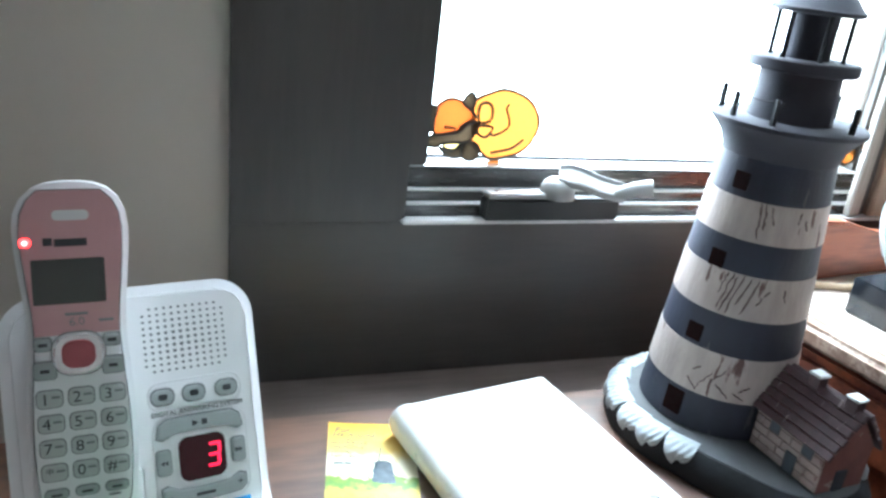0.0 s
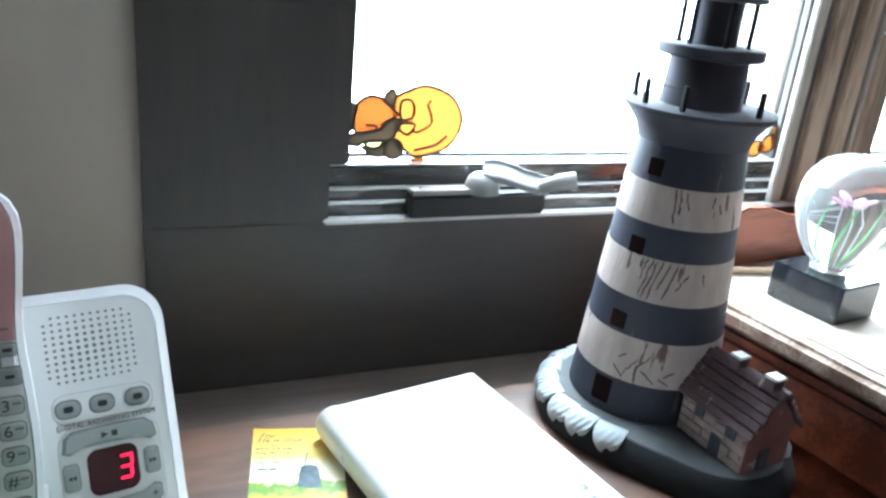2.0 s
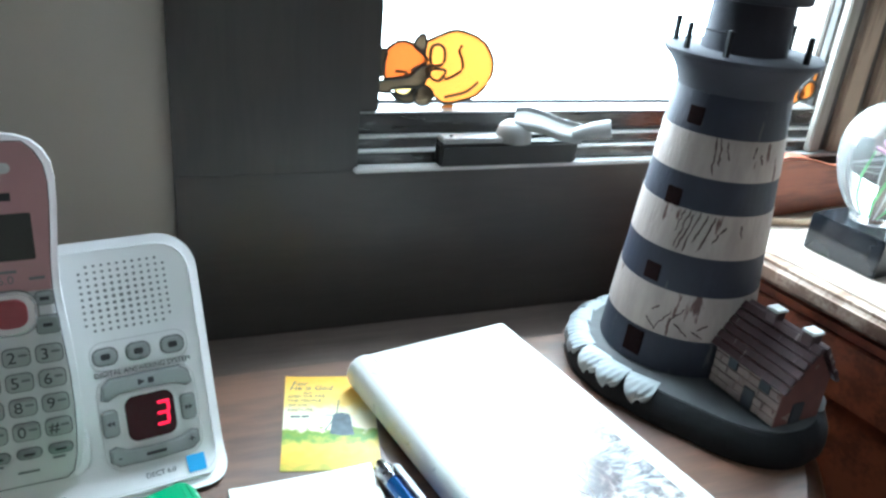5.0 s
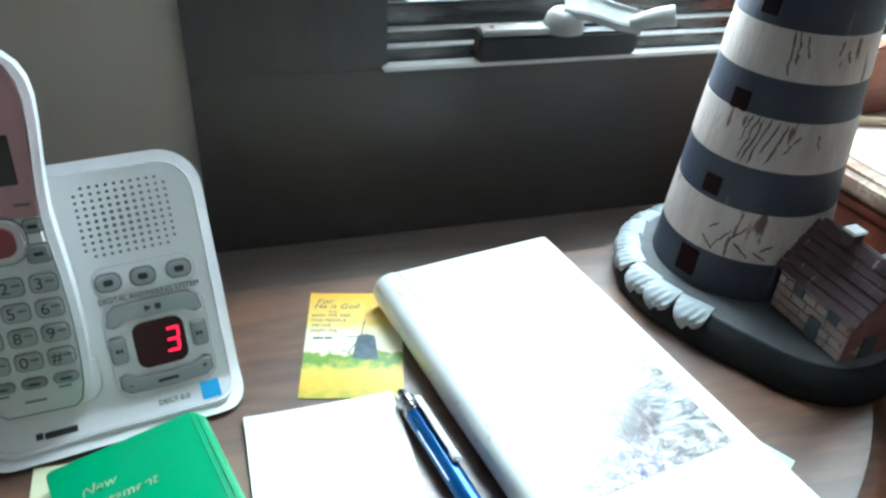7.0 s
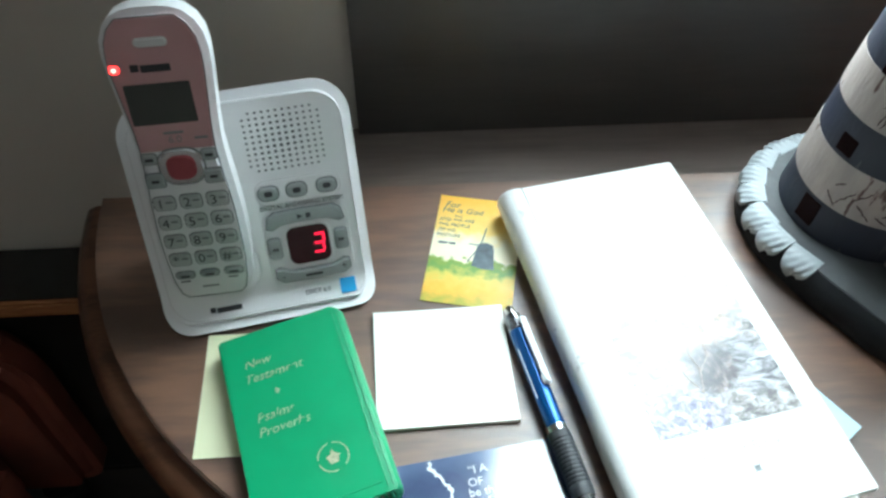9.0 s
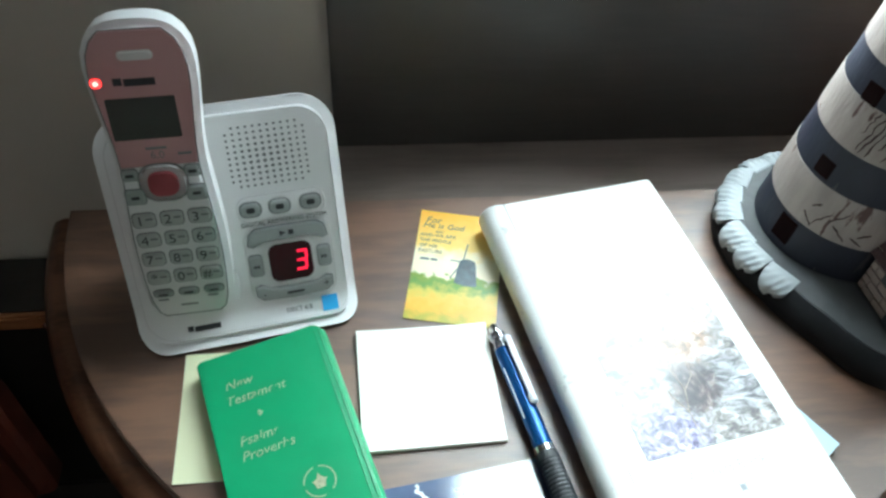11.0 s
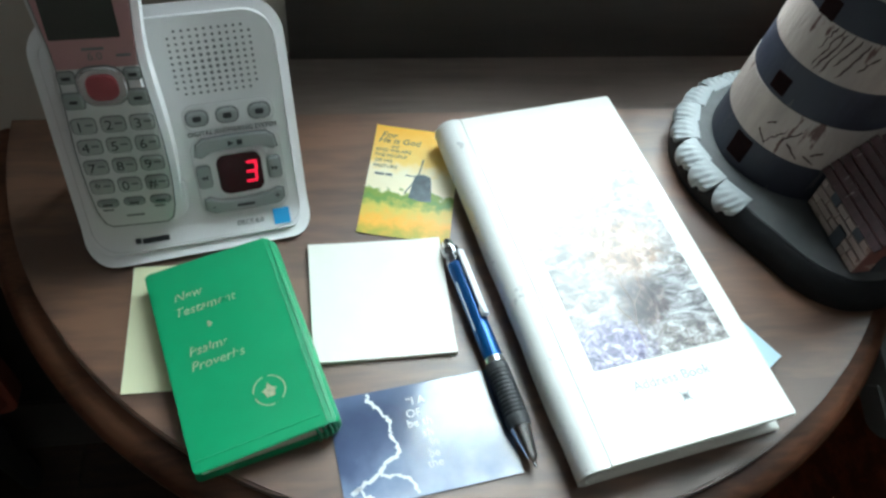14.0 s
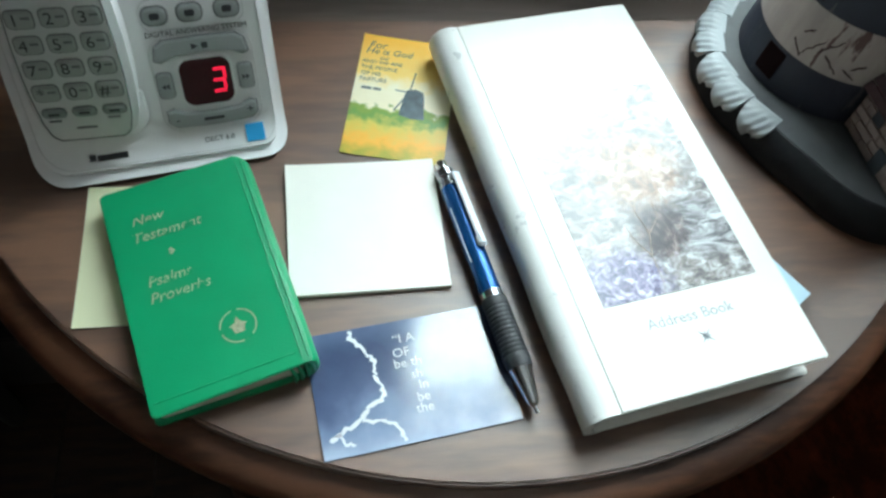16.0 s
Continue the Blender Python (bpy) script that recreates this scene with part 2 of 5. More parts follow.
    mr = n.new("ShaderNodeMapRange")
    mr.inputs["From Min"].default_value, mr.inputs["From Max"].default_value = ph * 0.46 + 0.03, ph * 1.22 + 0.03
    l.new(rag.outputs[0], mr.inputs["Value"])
    glare = ramp(noise_at(40, 6, 0.6, 4.0), [(0.38, (0.62, 0.66, 0.76)), (0.46, (0.76, 0.70, 0.72)), (0.54, (0.80, 0.79, 0.77))])
    l.new(mix(mr.outputs["Result"], out, glare), b.inputs["Base Color"])
    return m


M = dict(
    wall=material("grey_beige_wall_paint", (0.52, 0.47, 0.41), 0.75, vary=0.05, scale=3, bump=0.08, bump_scale=350),
    room=material("warm_room_paint", (0.34, 0.278, 0.244), 0.8, vary=0.06, scale=2, bump=0.05),
    darkwall=planks("dark_unseen_wall_wood", (0.045, 0.028, 0.020), (0.11, 0.07, 0.05), 0.5, ring=10, stretch=(9, 9, 1)),
    ceiling=material("white_ceiling_paint", (0.50, 0.485, 0.465), 0.85, vary=0.04, scale=3, bump=0.05),
    floor=planks("brown_floor_boards", (0.018, 0.009, 0.006), (0.045, 0.022, 0.013), 0.5),
    casing=planks("near_black_casing_wood", (0.047, 0.041, 0.038), (0.056, 0.049, 0.044), 0.42, ring=12, stretch=(9, 9, 1), bump=0.05),
    casing_h=planks("near_black_casing_wood_across", (0.047, 0.041, 0.038), (0.056, 0.049, 0.044), 0.42, ring=12, bump=0.05),
    oakcase=planks("weathered_brown_casing_wood", (0.15, 0.108, 0.080), (0.33, 0.255, 0.195), 0.55, ring=14, stretch=(9, 9, 1)),
    ledge=planks("grey_brown_ledge_wood", (0.155, 0.120, 0.102), (0.205, 0.160, 0.137), 0.7, ring=9),
    table=planks("dark_walnut_table_wood", (0.078, 0.036, 0.021), (0.172, 0.083, 0.046), 0.46, ring=11, stretch=(1, 6, 6), bump=0.35, spec=0.8),
    rim=planks("dark_table_rim_wood", (0.048, 0.019, 0.010), (0.125, 0.052, 0.027), 0.38, ring=17, stretch=(1, 6, 6)),
    dresser=planks("red_brown_dresser_wood", (0.12, 0.027, 0.011), (0.25, 0.064, 0.026), 0.42, ring=14),
    worn=planks("worn_dresser_top_wood", (0.18, 0.11, 0.075), (0.42, 0.32, 0.25), 0.42, ring=14),
    cloth=material("pale_runner_cloth", (0.62, 0.52, 0.44), 0.85, vary=0.1, scale=90, bump=0.3, bump_scale=900),
    white=material("white_phone_plastic", (0.83, 0.82, 0.83), 0.36, vary=0.02, scale=30, bump=0.02, bump_scale=900),
    silver=material("silver_phone_plastic", (0.64, 0.63, 0.635), 0.36, metal=0.05, vary=0.03, scale=40),
    plate=material("silver_white_plate", (0.76, 0.74, 0.75), 0.36, vary=0.03, scale=40),
    keygrey=material("grey_rubber_key", (0.36, 0.375, 0.375), 0.36, vary=0.05, scale=90),
    keypale=material("pale_grey_number_key", (0.47, 0.475, 0.47), 0.30, vary=0.04, scale=90),
    gap=material("dark_key_gap", (0.19, 0.19, 0.195), 0.6, vary=0.1),
    ink=material("dark_print", (0.035, 0.035, 0.04), 0.5, vary=0.1),
    greyink=material("grey_print", (0.20, 0.20, 0.21), 0.5, vary=0.1),
    faint=material("faint_grey_print", (0.34, 0.36, 0.38), 0.4, vary=0.3, scale=200),
    # pink base colour stands in for red lamp glow and warm reflections on silver
    pink=material("silver_faceplate_red_glow", (0.52, 0.29, 0.30), 0.30, metal=0.1, vary=0.03, scale=30),
    lcd=material("grey_green_display", (0.050, 0.050, 0.045), 0.14, vary=0.04, scale=20),
    # the red in this black paints the glow round the lit digit
    redblack=material("black_display_glow_tint", (0.040, 0.004, 0.007), 0.12, vary=0.2),
    red=material("translucent_red_button", (0.30, 0.060, 0.070), 0.12, vary=0.1, scale=60),
    led=glow("lit_red_lamp", (1.0, 0.03, 0.03), 5.0),
    ledcore=glow("hot_red_lamp_core", (1.0, 0.30, 0.25), 5.0),
    digit=glow("lit_red_digit", (1.0, 0.006, 0.05), 1.9),
    sticker=material("blue_sticker", (0.06, 0.36, 0.72), 0.4, vary=0.05),
    paper=material("white_paper", (0.86, 0.83, 0.765), 0.55, vary=0.02, scale=60, bump=0.05, bump_scale=900),
    cream=material("cream_book_cover", (0.80, 0.79, 0.75), 0.22, vary=0.02, scale=40, bump=0.04, bump_scale=700),
    spine=material("worn_white_spine", (0.74, 0.74, 0.72), 0.34, vary=0.05, scale=50, bump=0.12, bump_scale=260,
                   wear=0.24, wear_color=(0.52, 0.52, 0.52), wear_scale=120),
    pages=material("page_block", (0.72, 0.66, 0.56), 0.8, vary=0.15, scale=30, stretch=(1, 1, 60), bump=0.3, bump_scale=60),
    yellow=material("pale_yellow_note_paper", (0.76, 0.76, 0.50), 0.6, vary=0.02, scale=60),
    bluepaper=material("pale_blue_paper", (0.55, 0.72, 0.84), 0.5, vary=0.03, scale=60),
    green=material("green_leatherette", (0.028, 0.29, 0.118), 0.33, vary=0.06, scale=50, bump=0.22, bump_scale=1500),
    gold=material("faded_gold_print", (0.50, 0.48, 0.32), 0.35, metal=0.3, vary=0.3, scale=300, wear=0.50, wear_color=(0.028, 0.28, 0.11), wear_scale=150),
    pencilblue=material("metallic_blue_barrel", (0.012, 0.072, 0.23), 0.22, metal=0.5, vary=0.05),
    satin=material("satin_steel", (0.55, 0.57, 0.60), 0.42, metal=0.6, vary=0.05),
    twig=material("tan_print", (0.36, 0.27, 0.20), 0.3, vary=0.3, scale=200),
    chrome=material("chrome", (0.72, 0.72, 0.74), 0.16, metal=1.0, vary=0.03),
    darkchrome=material("dark_chrome", (0.30, 0.30, 0.32), 0.2, metal=1.0, vary=0.3, scale=200),
    rubber=material("black_rubber_grip", (0.022, 0.023, 0.026), 0.55, vary=0.1, bump=0.3, bump_scale=1200),
    navy=material("navy_wood_paint", (0.019, 0.020, 0.036), 0.6, vary=0.15, scale=40, stretch=(3, 3, 0.6), bump=0.3, bump_scale=160,
                  wear=0.22, wear_color=(0.065, 0.06, 0.066), wear_scale=60),
    grey=material("slate_grey_wood_paint", (0.054, 0.052, 0.064), 0.8, spec=0.25, vary=0.15, scale=30, bump=0.15, bump_scale=200),
    chalk=material("chipped_white_wood_paint", (0.375, 0.315, 0.288), 0.6, vary=0.14, scale=40, stretch=(3.5, 3.5, 0.9), bump=0.5, bump_scale=130,
                   wear=0.26, wear_color=(0.110, 0.060, 0.052), wear_scale=38),
    crack=material("dark_red_brown_crack", (0.060, 0.032, 0.030), 0.7, vary=0.3, scale=90),
    foam=material("pale_blue_white_paint", (0.36, 0.385, 0.40), 0.55, vary=0.06, scale=50, bump=0.3, bump_scale=250),
    capwhite=material("worn_white_cap_paint", (0.62, 0.62, 0.62), 0.55, vary=0.1, scale=60),
    basepaint=material("grey_washed_base_paint", (0.090, 0.092, 0.096), 0.7, vary=0.35, scale=25, bump=0.2),
    rock=material("near_black_base_paint", (0.011, 0.011, 0.013), 0.75, vary=0.3, scale=25, bump=0.6, bump_scale=120, spec=0.3),
    hole=material("dark_window_hole", (0.010, 0.003, 0.003), 0.9, spec=0.1, vary=0.2),
    plum=material("plum_brown_roof_paint", (0.070, 0.036, 0.040), 0.55, vary=0.25, scale=60, stretch=(1, 4, 1), bump=0.3, bump_scale=200,
                  wear=0.25, wear_color=(0.33, 0.26, 0.25), wear_scale=80),
    brick=material("worn_pink_brick_paint", (0.38, 0.29, 0.26), 0.65, vary=0.15, scale=60, bump=0.3, wear=0.35, wear_color=(0.17, 0.08, 0.07), wear_scale=70),
    brickred=material("worn_red_gable_paint", (0.20, 0.085, 0.075), 0.65, vary=0.2, scale=60, bump=0.3, wear=0.3, wear_color=(0.45, 0.36, 0.32), wear_scale=60),
    shutter=material("slate_blue_shutter_paint", (0.055, 0.065, 0.08), 0.55, vary=0.2, scale=60),
    crank=material("off_white_enamel", (0.26, 0.255, 0.25), 0.35, vary=0.04, scale=30),
    lead=material("dark_lead_came", (0.06, 0.055, 0.05), 0.5, metal=0.3, vary=0.2),
    amber=stained("amber_glass", (0.50, 0.275, 0.105)),
    orange=stained("orange_glass", (0.43, 0.19, 0.075)),
    smoke=stained("smoky_grey_glass", (0.15, 0.125, 0.095)),
    pale=stained("pale_yellow_glass", (0.72, 0.60, 0.34)),
    cyan=stained("pale_clear_glass", (0.15, 0.15, 0.14)),
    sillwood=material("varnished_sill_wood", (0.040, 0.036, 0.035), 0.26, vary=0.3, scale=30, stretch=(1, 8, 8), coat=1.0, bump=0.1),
    # pale colour stands in for skylight on the sill and step tops
    sillpale=material("daylit_sill_tone", (0.50, 0.49, 0.48), 0.35, vary=0.25, scale=25, stretch=(1, 8, 8), coat=0.3, bump=0.1),
    greige=planks("grey_beige_sash_wood", (0.22, 0.20, 0.175), (0.34, 0.31, 0.28), 0.5, ring=12, stretch=(9, 9, 1)),
    pane=glass("clear_window_glass"),
    # a share of white in the glass stands in for window light through it
    crystal=glass("white_veiled_crystal", (0.97, 0.98, 0.98), 0.01, 1.42, 0.84),
    petal=material("pink_glass_petal", (0.86, 0.42, 0.66), 0.3, vary=0.2, scale=60),
    leaf=material("green_glass_leaf", (0.22, 0.60, 0.22), 0.3, vary=0.3, scale=60),
    stem=material("dark_green_stem", (0.055, 0.085, 0.040), 0.6, vary=0.2, scale=60),
    vein=material("white_glass_thread", (0.78, 0.74, 0.74), 0.3, vary=0.2, scale=60),
    blackstone=material("black_stone", (0.012, 0.014, 0.018), 0.14, vary=0.2, scale=30),
    cord=material("tan_cable", (0.42, 0.31, 0.21), 0.5, vary=0.1),
    upholstery=material("dark_red_brown_upholstery", (0.16, 0.035, 0.018), 0.8, vary=0.2, scale=25, bump=0.3, bump_scale=500),
    rail=planks("orange_brown_rail_wood", (0.22, 0.075, 0.025), (0.36, 0.15, 0.06), 0.35),
    soot=material("black_metal", (0.012, 0.011, 0.010), 0.5, vary=0.3, scale=20),
    remote=material("light_grey_strip_plastic", (0.17, 0.17, 0.17), 0.45, vary=0.04),
    sailcloth=picture("windmill_print", [(0.0, (0.36, 0.34, 0.04)), (0.13, (0.80, 0.42, 0.05)), (0.24, (0.62, 0.50, 0.10)), (0.32, (0.16, 0.30, 0.07)),
                                         (0.38, (0.25, 0.33, 0.06)), (0.41, (0.88, 0.80, 0.58)), (0.55, (0.90, 0.83, 0.62)), (0.68, (0.90, 0.66, 0.20)),
                                         (1.0, (0.92, 0.50, 0.06))], 150, 1.0, 0.34, "Y", (-0.094, 0.0), 0.26),
    storm=picture("storm_cloud_print", [(0.0, (0.42, 0.48, 0.62)), (0.22, (0.20, 0.25, 0.38)), (0.45, (0.085, 0.11, 0.20)), (0.7, (0.050, 0.068, 0.135)), (1.0, (0.11, 0.145, 0.25))],
                  34, 3.0, 0.11, "Y", (-0.03, 0.03), 0.9, 5.0, coat=1.0),
    bolt=material("white_print", (0.80, 0.82, 0.86), 0.12, vary=0.05),
    millink=material("slate_print", (0.10, 0.13, 0.15), 0.34, vary=0.3, scale=200),
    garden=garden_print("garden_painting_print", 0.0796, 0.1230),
)


for k, v in (("Specular IOR Level", 0.9), ("Coat Weight", 0.6), ("Coat Roughness", 0.36)):
    M["table"].node_tree.nodes["Principled BSDF"].inputs[k].default_value = v


# ---- builders ----
def thing(name, m, label, category, group="", kind=""):
    ob = new(name)
    ob.empty_display_size = 0.02
    ob.matrix_basis = m
    return tagged(ob, label, category, group, kind)


def finish(bm, name, mat, smooth=35.0):
    bmesh.ops.recalc_face_normals(bm, faces=bm.faces)
    me = bpy.data.meshes.new(name)
    bm.to_mesh(me)
    bm.free()
    for mm in (mat if isinstance(mat, (list, tuple)) else [mat]):
        me.materials.append(mm)
    if smooth:
        me.shade_smooth()
        me.set_sharp_from_angle(angle=radians(smooth))
    return me


def part(name, bm, mat, parent, label="", at=None, smooth=35.0):
    """One mesh object under a thing or under a part of it."""
    ob = new(name, finish(bm, name, mat, smooth))
    ob.parent = parent
    if at is not None:
        ob.matrix_basis = at
    return tagged(ob, label)


def solid(name, bm, mat, label, category="", kind="", at=None, smooth=35.0):
    ob = new(name, finish(bm, name, mat, smooth))
    if at is not None:
        ob.matrix_basis = at
    return tagged(ob, label, category, "", kind)


def soften(bm, width, segments=2, angle=30.0):
    if width <= 0:
        return bm
    edges = [e for e in bm.edges if len(e.link_faces) == 2 and e.calc_face_angle(0) > radians(angle)]
    bmesh.ops.bevel(bm, geom=edges, offset=width, segments=segments, affect="EDGES", clamp_overlap=True)
    return bm


def box(x0, y0, z0, x1, y1, z1, bevel=0.0, bm=None, segments=2):
    b = bmesh.new()
    bmesh.ops.create_cube(b, size=1.0, matrix=Matrix.Translation(((x0 + x1) / 2, (y0 + y1) / 2, (z0 + z1) / 2)) @ Matrix.Diagonal((x1 - x0, y1 - y0, z1 - z0, 1)))
    soften(b, bevel, segments)
    return merge(bm, b)


def merge(bm, b):
    if bm is None:
        return b
    me = bpy.data.meshes.new("scratch")
    b.to_mesh(me)
    b.free()
    bm.from_mesh(me)
    bpy.data.meshes.remove(me)
    return bm


def slab(points, z0, z1, bevel=0.0, segments=2, angle=50.0):
    """An outline in x and y, raised from z0 to z1."""
    bm = bmesh.new()
    low = [bm.verts.new((x, y, z0)) for x, y in points]
    high = [bm.verts.new((x, y, z1)) for x, y in points]
    bm.faces.new(list(reversed(low)))
    bm.faces.new(high)
    n = len(points)
    for i in range(n):
        bm.faces.new((low[i], low[(i + 1) % n], high[(i + 1) % n], high[i]))
    bmesh.ops.recalc_face_normals(bm, faces=bm.faces)
    if bevel > 0:
        edges = [e for e in bm.edges if abs(e.verts[0].co.z - e.verts[1].co.z) < 1e-7]
        bmesh.ops.bevel(bm, geom=edges, offset=bevel, segments=segments, affect="EDGES", clamp_overlap=True)
    return bm


def rounded(x0, y0, x1, y1, r, steps=6):
    r = list(r) if isinstance(r, (list, tuple)) else [r] * 4          # lower left, lower right, upper right, upper left
    pts = []
    for (cx, cy, a), rr in zip(((x0, y0, 180), (x1, y0, 270), (x1, y1, 0), (x0, y1, 90)), r):
        mx, my = cx + (rr if cx == x0 else -rr), cy + (rr if cy == y0 else -rr)
        for i in range(steps + 1):
            t = radians(a + 90 * i / steps)
            pts.append((mx + rr * math.cos(t), my + rr * math.sin(t)))
    return pts


def lathe(profile, seg=48, bm=None, centre=(0, 0)):
    """Radius and height pairs, turned about z; closed at both ends."""
    b = bmesh.new()
    rings = [[b.verts.new((centre[0] + r * math.cos(2 * math.pi * i / seg), centre[1] + r * math.sin(2 * math.pi * i / seg), z)) for i in range(seg)] for r, z in profile]
    for a, c in zip(rings, rings[1:]):
        for i in range(seg):
            b.faces.new((a[i], a[(i + 1) % seg], c[(i + 1) % seg], c[i]))
    b.faces.new(list(reversed(rings[0])))
    b.faces.new(rings[-1])
    return merge(bm, b)


def tube(path, radius, seg=10, bm=None):
    """A round bar along points; radius may be one number or one for each point."""
    b = bmesh.new()
    path = [Vector(p) for p in path]
    rad = radius if isinstance(radius, (list, tuple)) else [radius] * len(path)
    rings = []
    for i, p in enumerate(path):
        d = (path[min(i + 1, len(path) - 1)] - path[max(i - 1, 0)]).normalized()
        side = d.cross(Vector((0, 0, 1)) if abs(d.z) < 0.9 else Vector((1, 0, 0))).normalized()
        up = side.cross(d)
        rings.append([b.verts.new(p + rad[i] * (math.cos(2 * math.pi * k / seg) * side + math.sin(2 * math.pi * k / seg) * up)) for k in range(seg)])
    for a, c in zip(rings, rings[1:]):
        for k in range(seg):
            b.faces.new((a[k], a[(k + 1) % seg], c[(k + 1) % seg], c[k]))
    b.faces.new(list(reversed(rings[0])))
    b.faces.new(rings[-1])
    return merge(bm, b)


def lettering(text, size, raise_by=0.0001, spacing=1.0, shear=0.0):
    """Raised print, centred, in x and y."""
    cu = bpy.data.curves.new("lettering", "FONT")
    cu.body, cu.size, cu.extrude, cu.align_x, cu.align_y = text, size, raise_by, "CENTER", "CENTER"
    cu.space_character, cu.resolution_u, cu.shear = spacing, 3, shear
    ob = bpy.data.objects.new("lettering", cu)
    scene.collection.objects.link(ob)
    dg = bpy.context.evaluated_depsgraph_get()
    me = bpy.data.meshes.new_from_object(ob.evaluated_get(dg))
    bm = bmesh.new()
    bm.from_mesh(me)
    bpy.data.meshes.remove(me)
    bpy.data.objects.remove(ob)
    bpy.data.curves.remove(cu)
    return bm


def bars(rows, h, z=0.0002):
    """Print too small to read: one plain bar a word. Rows of (x, y, width)."""
    bm = None
    for x, y, w in rows:
        bm = box(x, y - h / 2, 0, x + w, y + h / 2, z, 0, bm)
    return bm


# ---- the room ----
def room():
    x0, x1, y0, h = ROOM
    back = WALL + 0.16
    bm = None
    for a in ((x0, WALL, 0, WIN[0], back, h), (WIN[0], WALL, 0, WIN[1], back, WIN[2]), (WIN[0], WALL, WIN[3], WIN[1], back, h),
              (WIN[1], WALL, 0, WIN2[0], back, h), (WIN2[0], WALL, 0, WIN2[1], back, WIN2[2]), (WIN2[0], WALL, WIN2[3], WIN2[1], back, h),
              (WIN2[1], WALL, 0, x1, back, h)):
        bm = box(*a, bm=bm)
    bmesh.ops.remove_doubles(bm, verts=bm.verts, dist=1e-5)
    solid("wall_north", bm, M["wall"], "grey-beige painted plaster wall round the windows", "wall", "structure", smooth=0)
    solid("wall_south", box(x0, y0 - 0.12, 0, x1, y0, h), M["room"], "warm beige painted plaster wall", "wall", "structure", smooth=0)
    # unseen west wall, made dark so less light bounces onto the table's left
    solid("wall_west", box(x0 - 0.12, y0 - 0.12, 0, x0, back, h), M["darkwall"], "unseen wall kept dark to cut light bouncing from the left", "wall", "structure", smooth=0)
    solid("wall_east", box(x1, y0 - 0.12, 0, x1 + 0.12, back, h), M["room"], "warm beige painted plaster wall", "wall", "structure", smooth=0)
    solid("ceiling", box(x0 - 0.12, y0 - 0.12, h, x1 + 0.12, back, h + 0.1), M["ceiling"], "white painted flat ceiling", "ceiling", "structure", smooth=0)
    floor = solid("floor", box(x0 - 0.12, y0 - 0.12, -0.12, x1 + 0.12, back, -0.02), M["floor"], "dark brown wooden floor boards", "floor", "structure", smooth=0)
    w = 0.12
    n = int((x1 - x0) / w)
    me = finish(box(0.0008, y0, -0.0199, w - 0.0008, WALL, 0.0, 0.0008), "floor_board", M["floor"])
    for i in range(n):
        ob = new("floor_board", me)
        ob.parent = floor
        ob.matrix_basis = pose(x0 + i * w, 0, 0)
    solid("baseboard", box(x0, WALL - 0.014, 0, x1, WALL, 0.14, 0.004), M["casing_h"], "near-black stained wooden baseboard along the wall", "baseboard", "structure")


def window(name, x0, x1, z0, z1, left_stile, right_stile, apron):
    """A casement in a dark wooden casing with a stepped sill."""
    w = tagged(new(name), "casement window in a dark stained wooden casing", "window", "", "structure")
    w.matrix_basis = pose(x0, CASE, z0)
    L = Matrix.Translation((-x0, -CASE, -z0))

    def put(nm, bm, mat, label=""):
        bm.transform(L)
        return part(nm, bm, mat, w, label)
    # thin pale strips paint window light onto the step and rail tops
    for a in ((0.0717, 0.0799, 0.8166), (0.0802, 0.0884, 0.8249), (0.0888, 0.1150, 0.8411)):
        put("lit_tread", box(x0 + 0.001, a[0], a[2], x1 - 0.001, a[1], a[2] + 0.0011, 0.0003), M["sillpale"], "pale strip painted as skylight on the step's top")
    for nm, a, b in (("casing_stile", *left_stile), ("casing_stile", *right_stile)):
        if b > a:
            put(nm, box(a, CASE, 0.8058, b, WALL + 0.03, z1 + 0.12, 0.0004), M["casing"], "dark stained vertical casing board")
    put("casing_head", box(x0 + 0.002, CASE, z1, x1 - 0.002, WALL + 0.03, z1 + 0.12, 0.0025), M["casing_h"])
    put("apron", box(apron[0], CASE, 0.6775, apron[1], WALL + 0.03, 0.8057, 0.0004), M["casing_h"], "wide dark apron board below the sill")
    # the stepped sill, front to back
    # the front tread's daylight is in its pale colour
    put("sill", box(x0 - 0.0035, 0.0595, 0.8057, x1 + 0.004, 0.0715, 0.8087, 0.0010), M["sillpale"], "dark window sill, its pale edge a painted daylight tone")
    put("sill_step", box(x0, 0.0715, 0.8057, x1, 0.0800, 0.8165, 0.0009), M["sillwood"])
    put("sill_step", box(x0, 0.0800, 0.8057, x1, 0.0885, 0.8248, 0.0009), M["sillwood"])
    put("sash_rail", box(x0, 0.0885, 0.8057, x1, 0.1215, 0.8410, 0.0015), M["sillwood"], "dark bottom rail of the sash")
    put("sash_rail", box(x0, 0.0885, z1 - 0.05, x1, 0.1215, z1, 0.0015), M["casing_h"])
    put("sash_stile", box(x0 + 0.0005, 0.0887, 0.8424, x0 + 0.0203, 0.1213, z1 - 0.051, 0.0015), M["casing"])
    put("sash_stile", box(x1 - 0.015, 0.1045, 0.8424, x1 - 0.0005, 0.1213, z1 - 0.051, 0.0015), M["greige"], "grey-beige sash stile")
    put("sash_bead", box(x1 - 0.0120, 0.0955, 0.8424, x1 - 0.0080, 0.1043, z1 - 0.051, 0.0008), M["casing"])
    pane = put("pane", box(x0 + 0.018, 0.1145, 0.837, x1 - 0.013, 0.1175, z1 - 0.045), M["pane"], "clear bright window glass")
    pane.visible_shadow = False
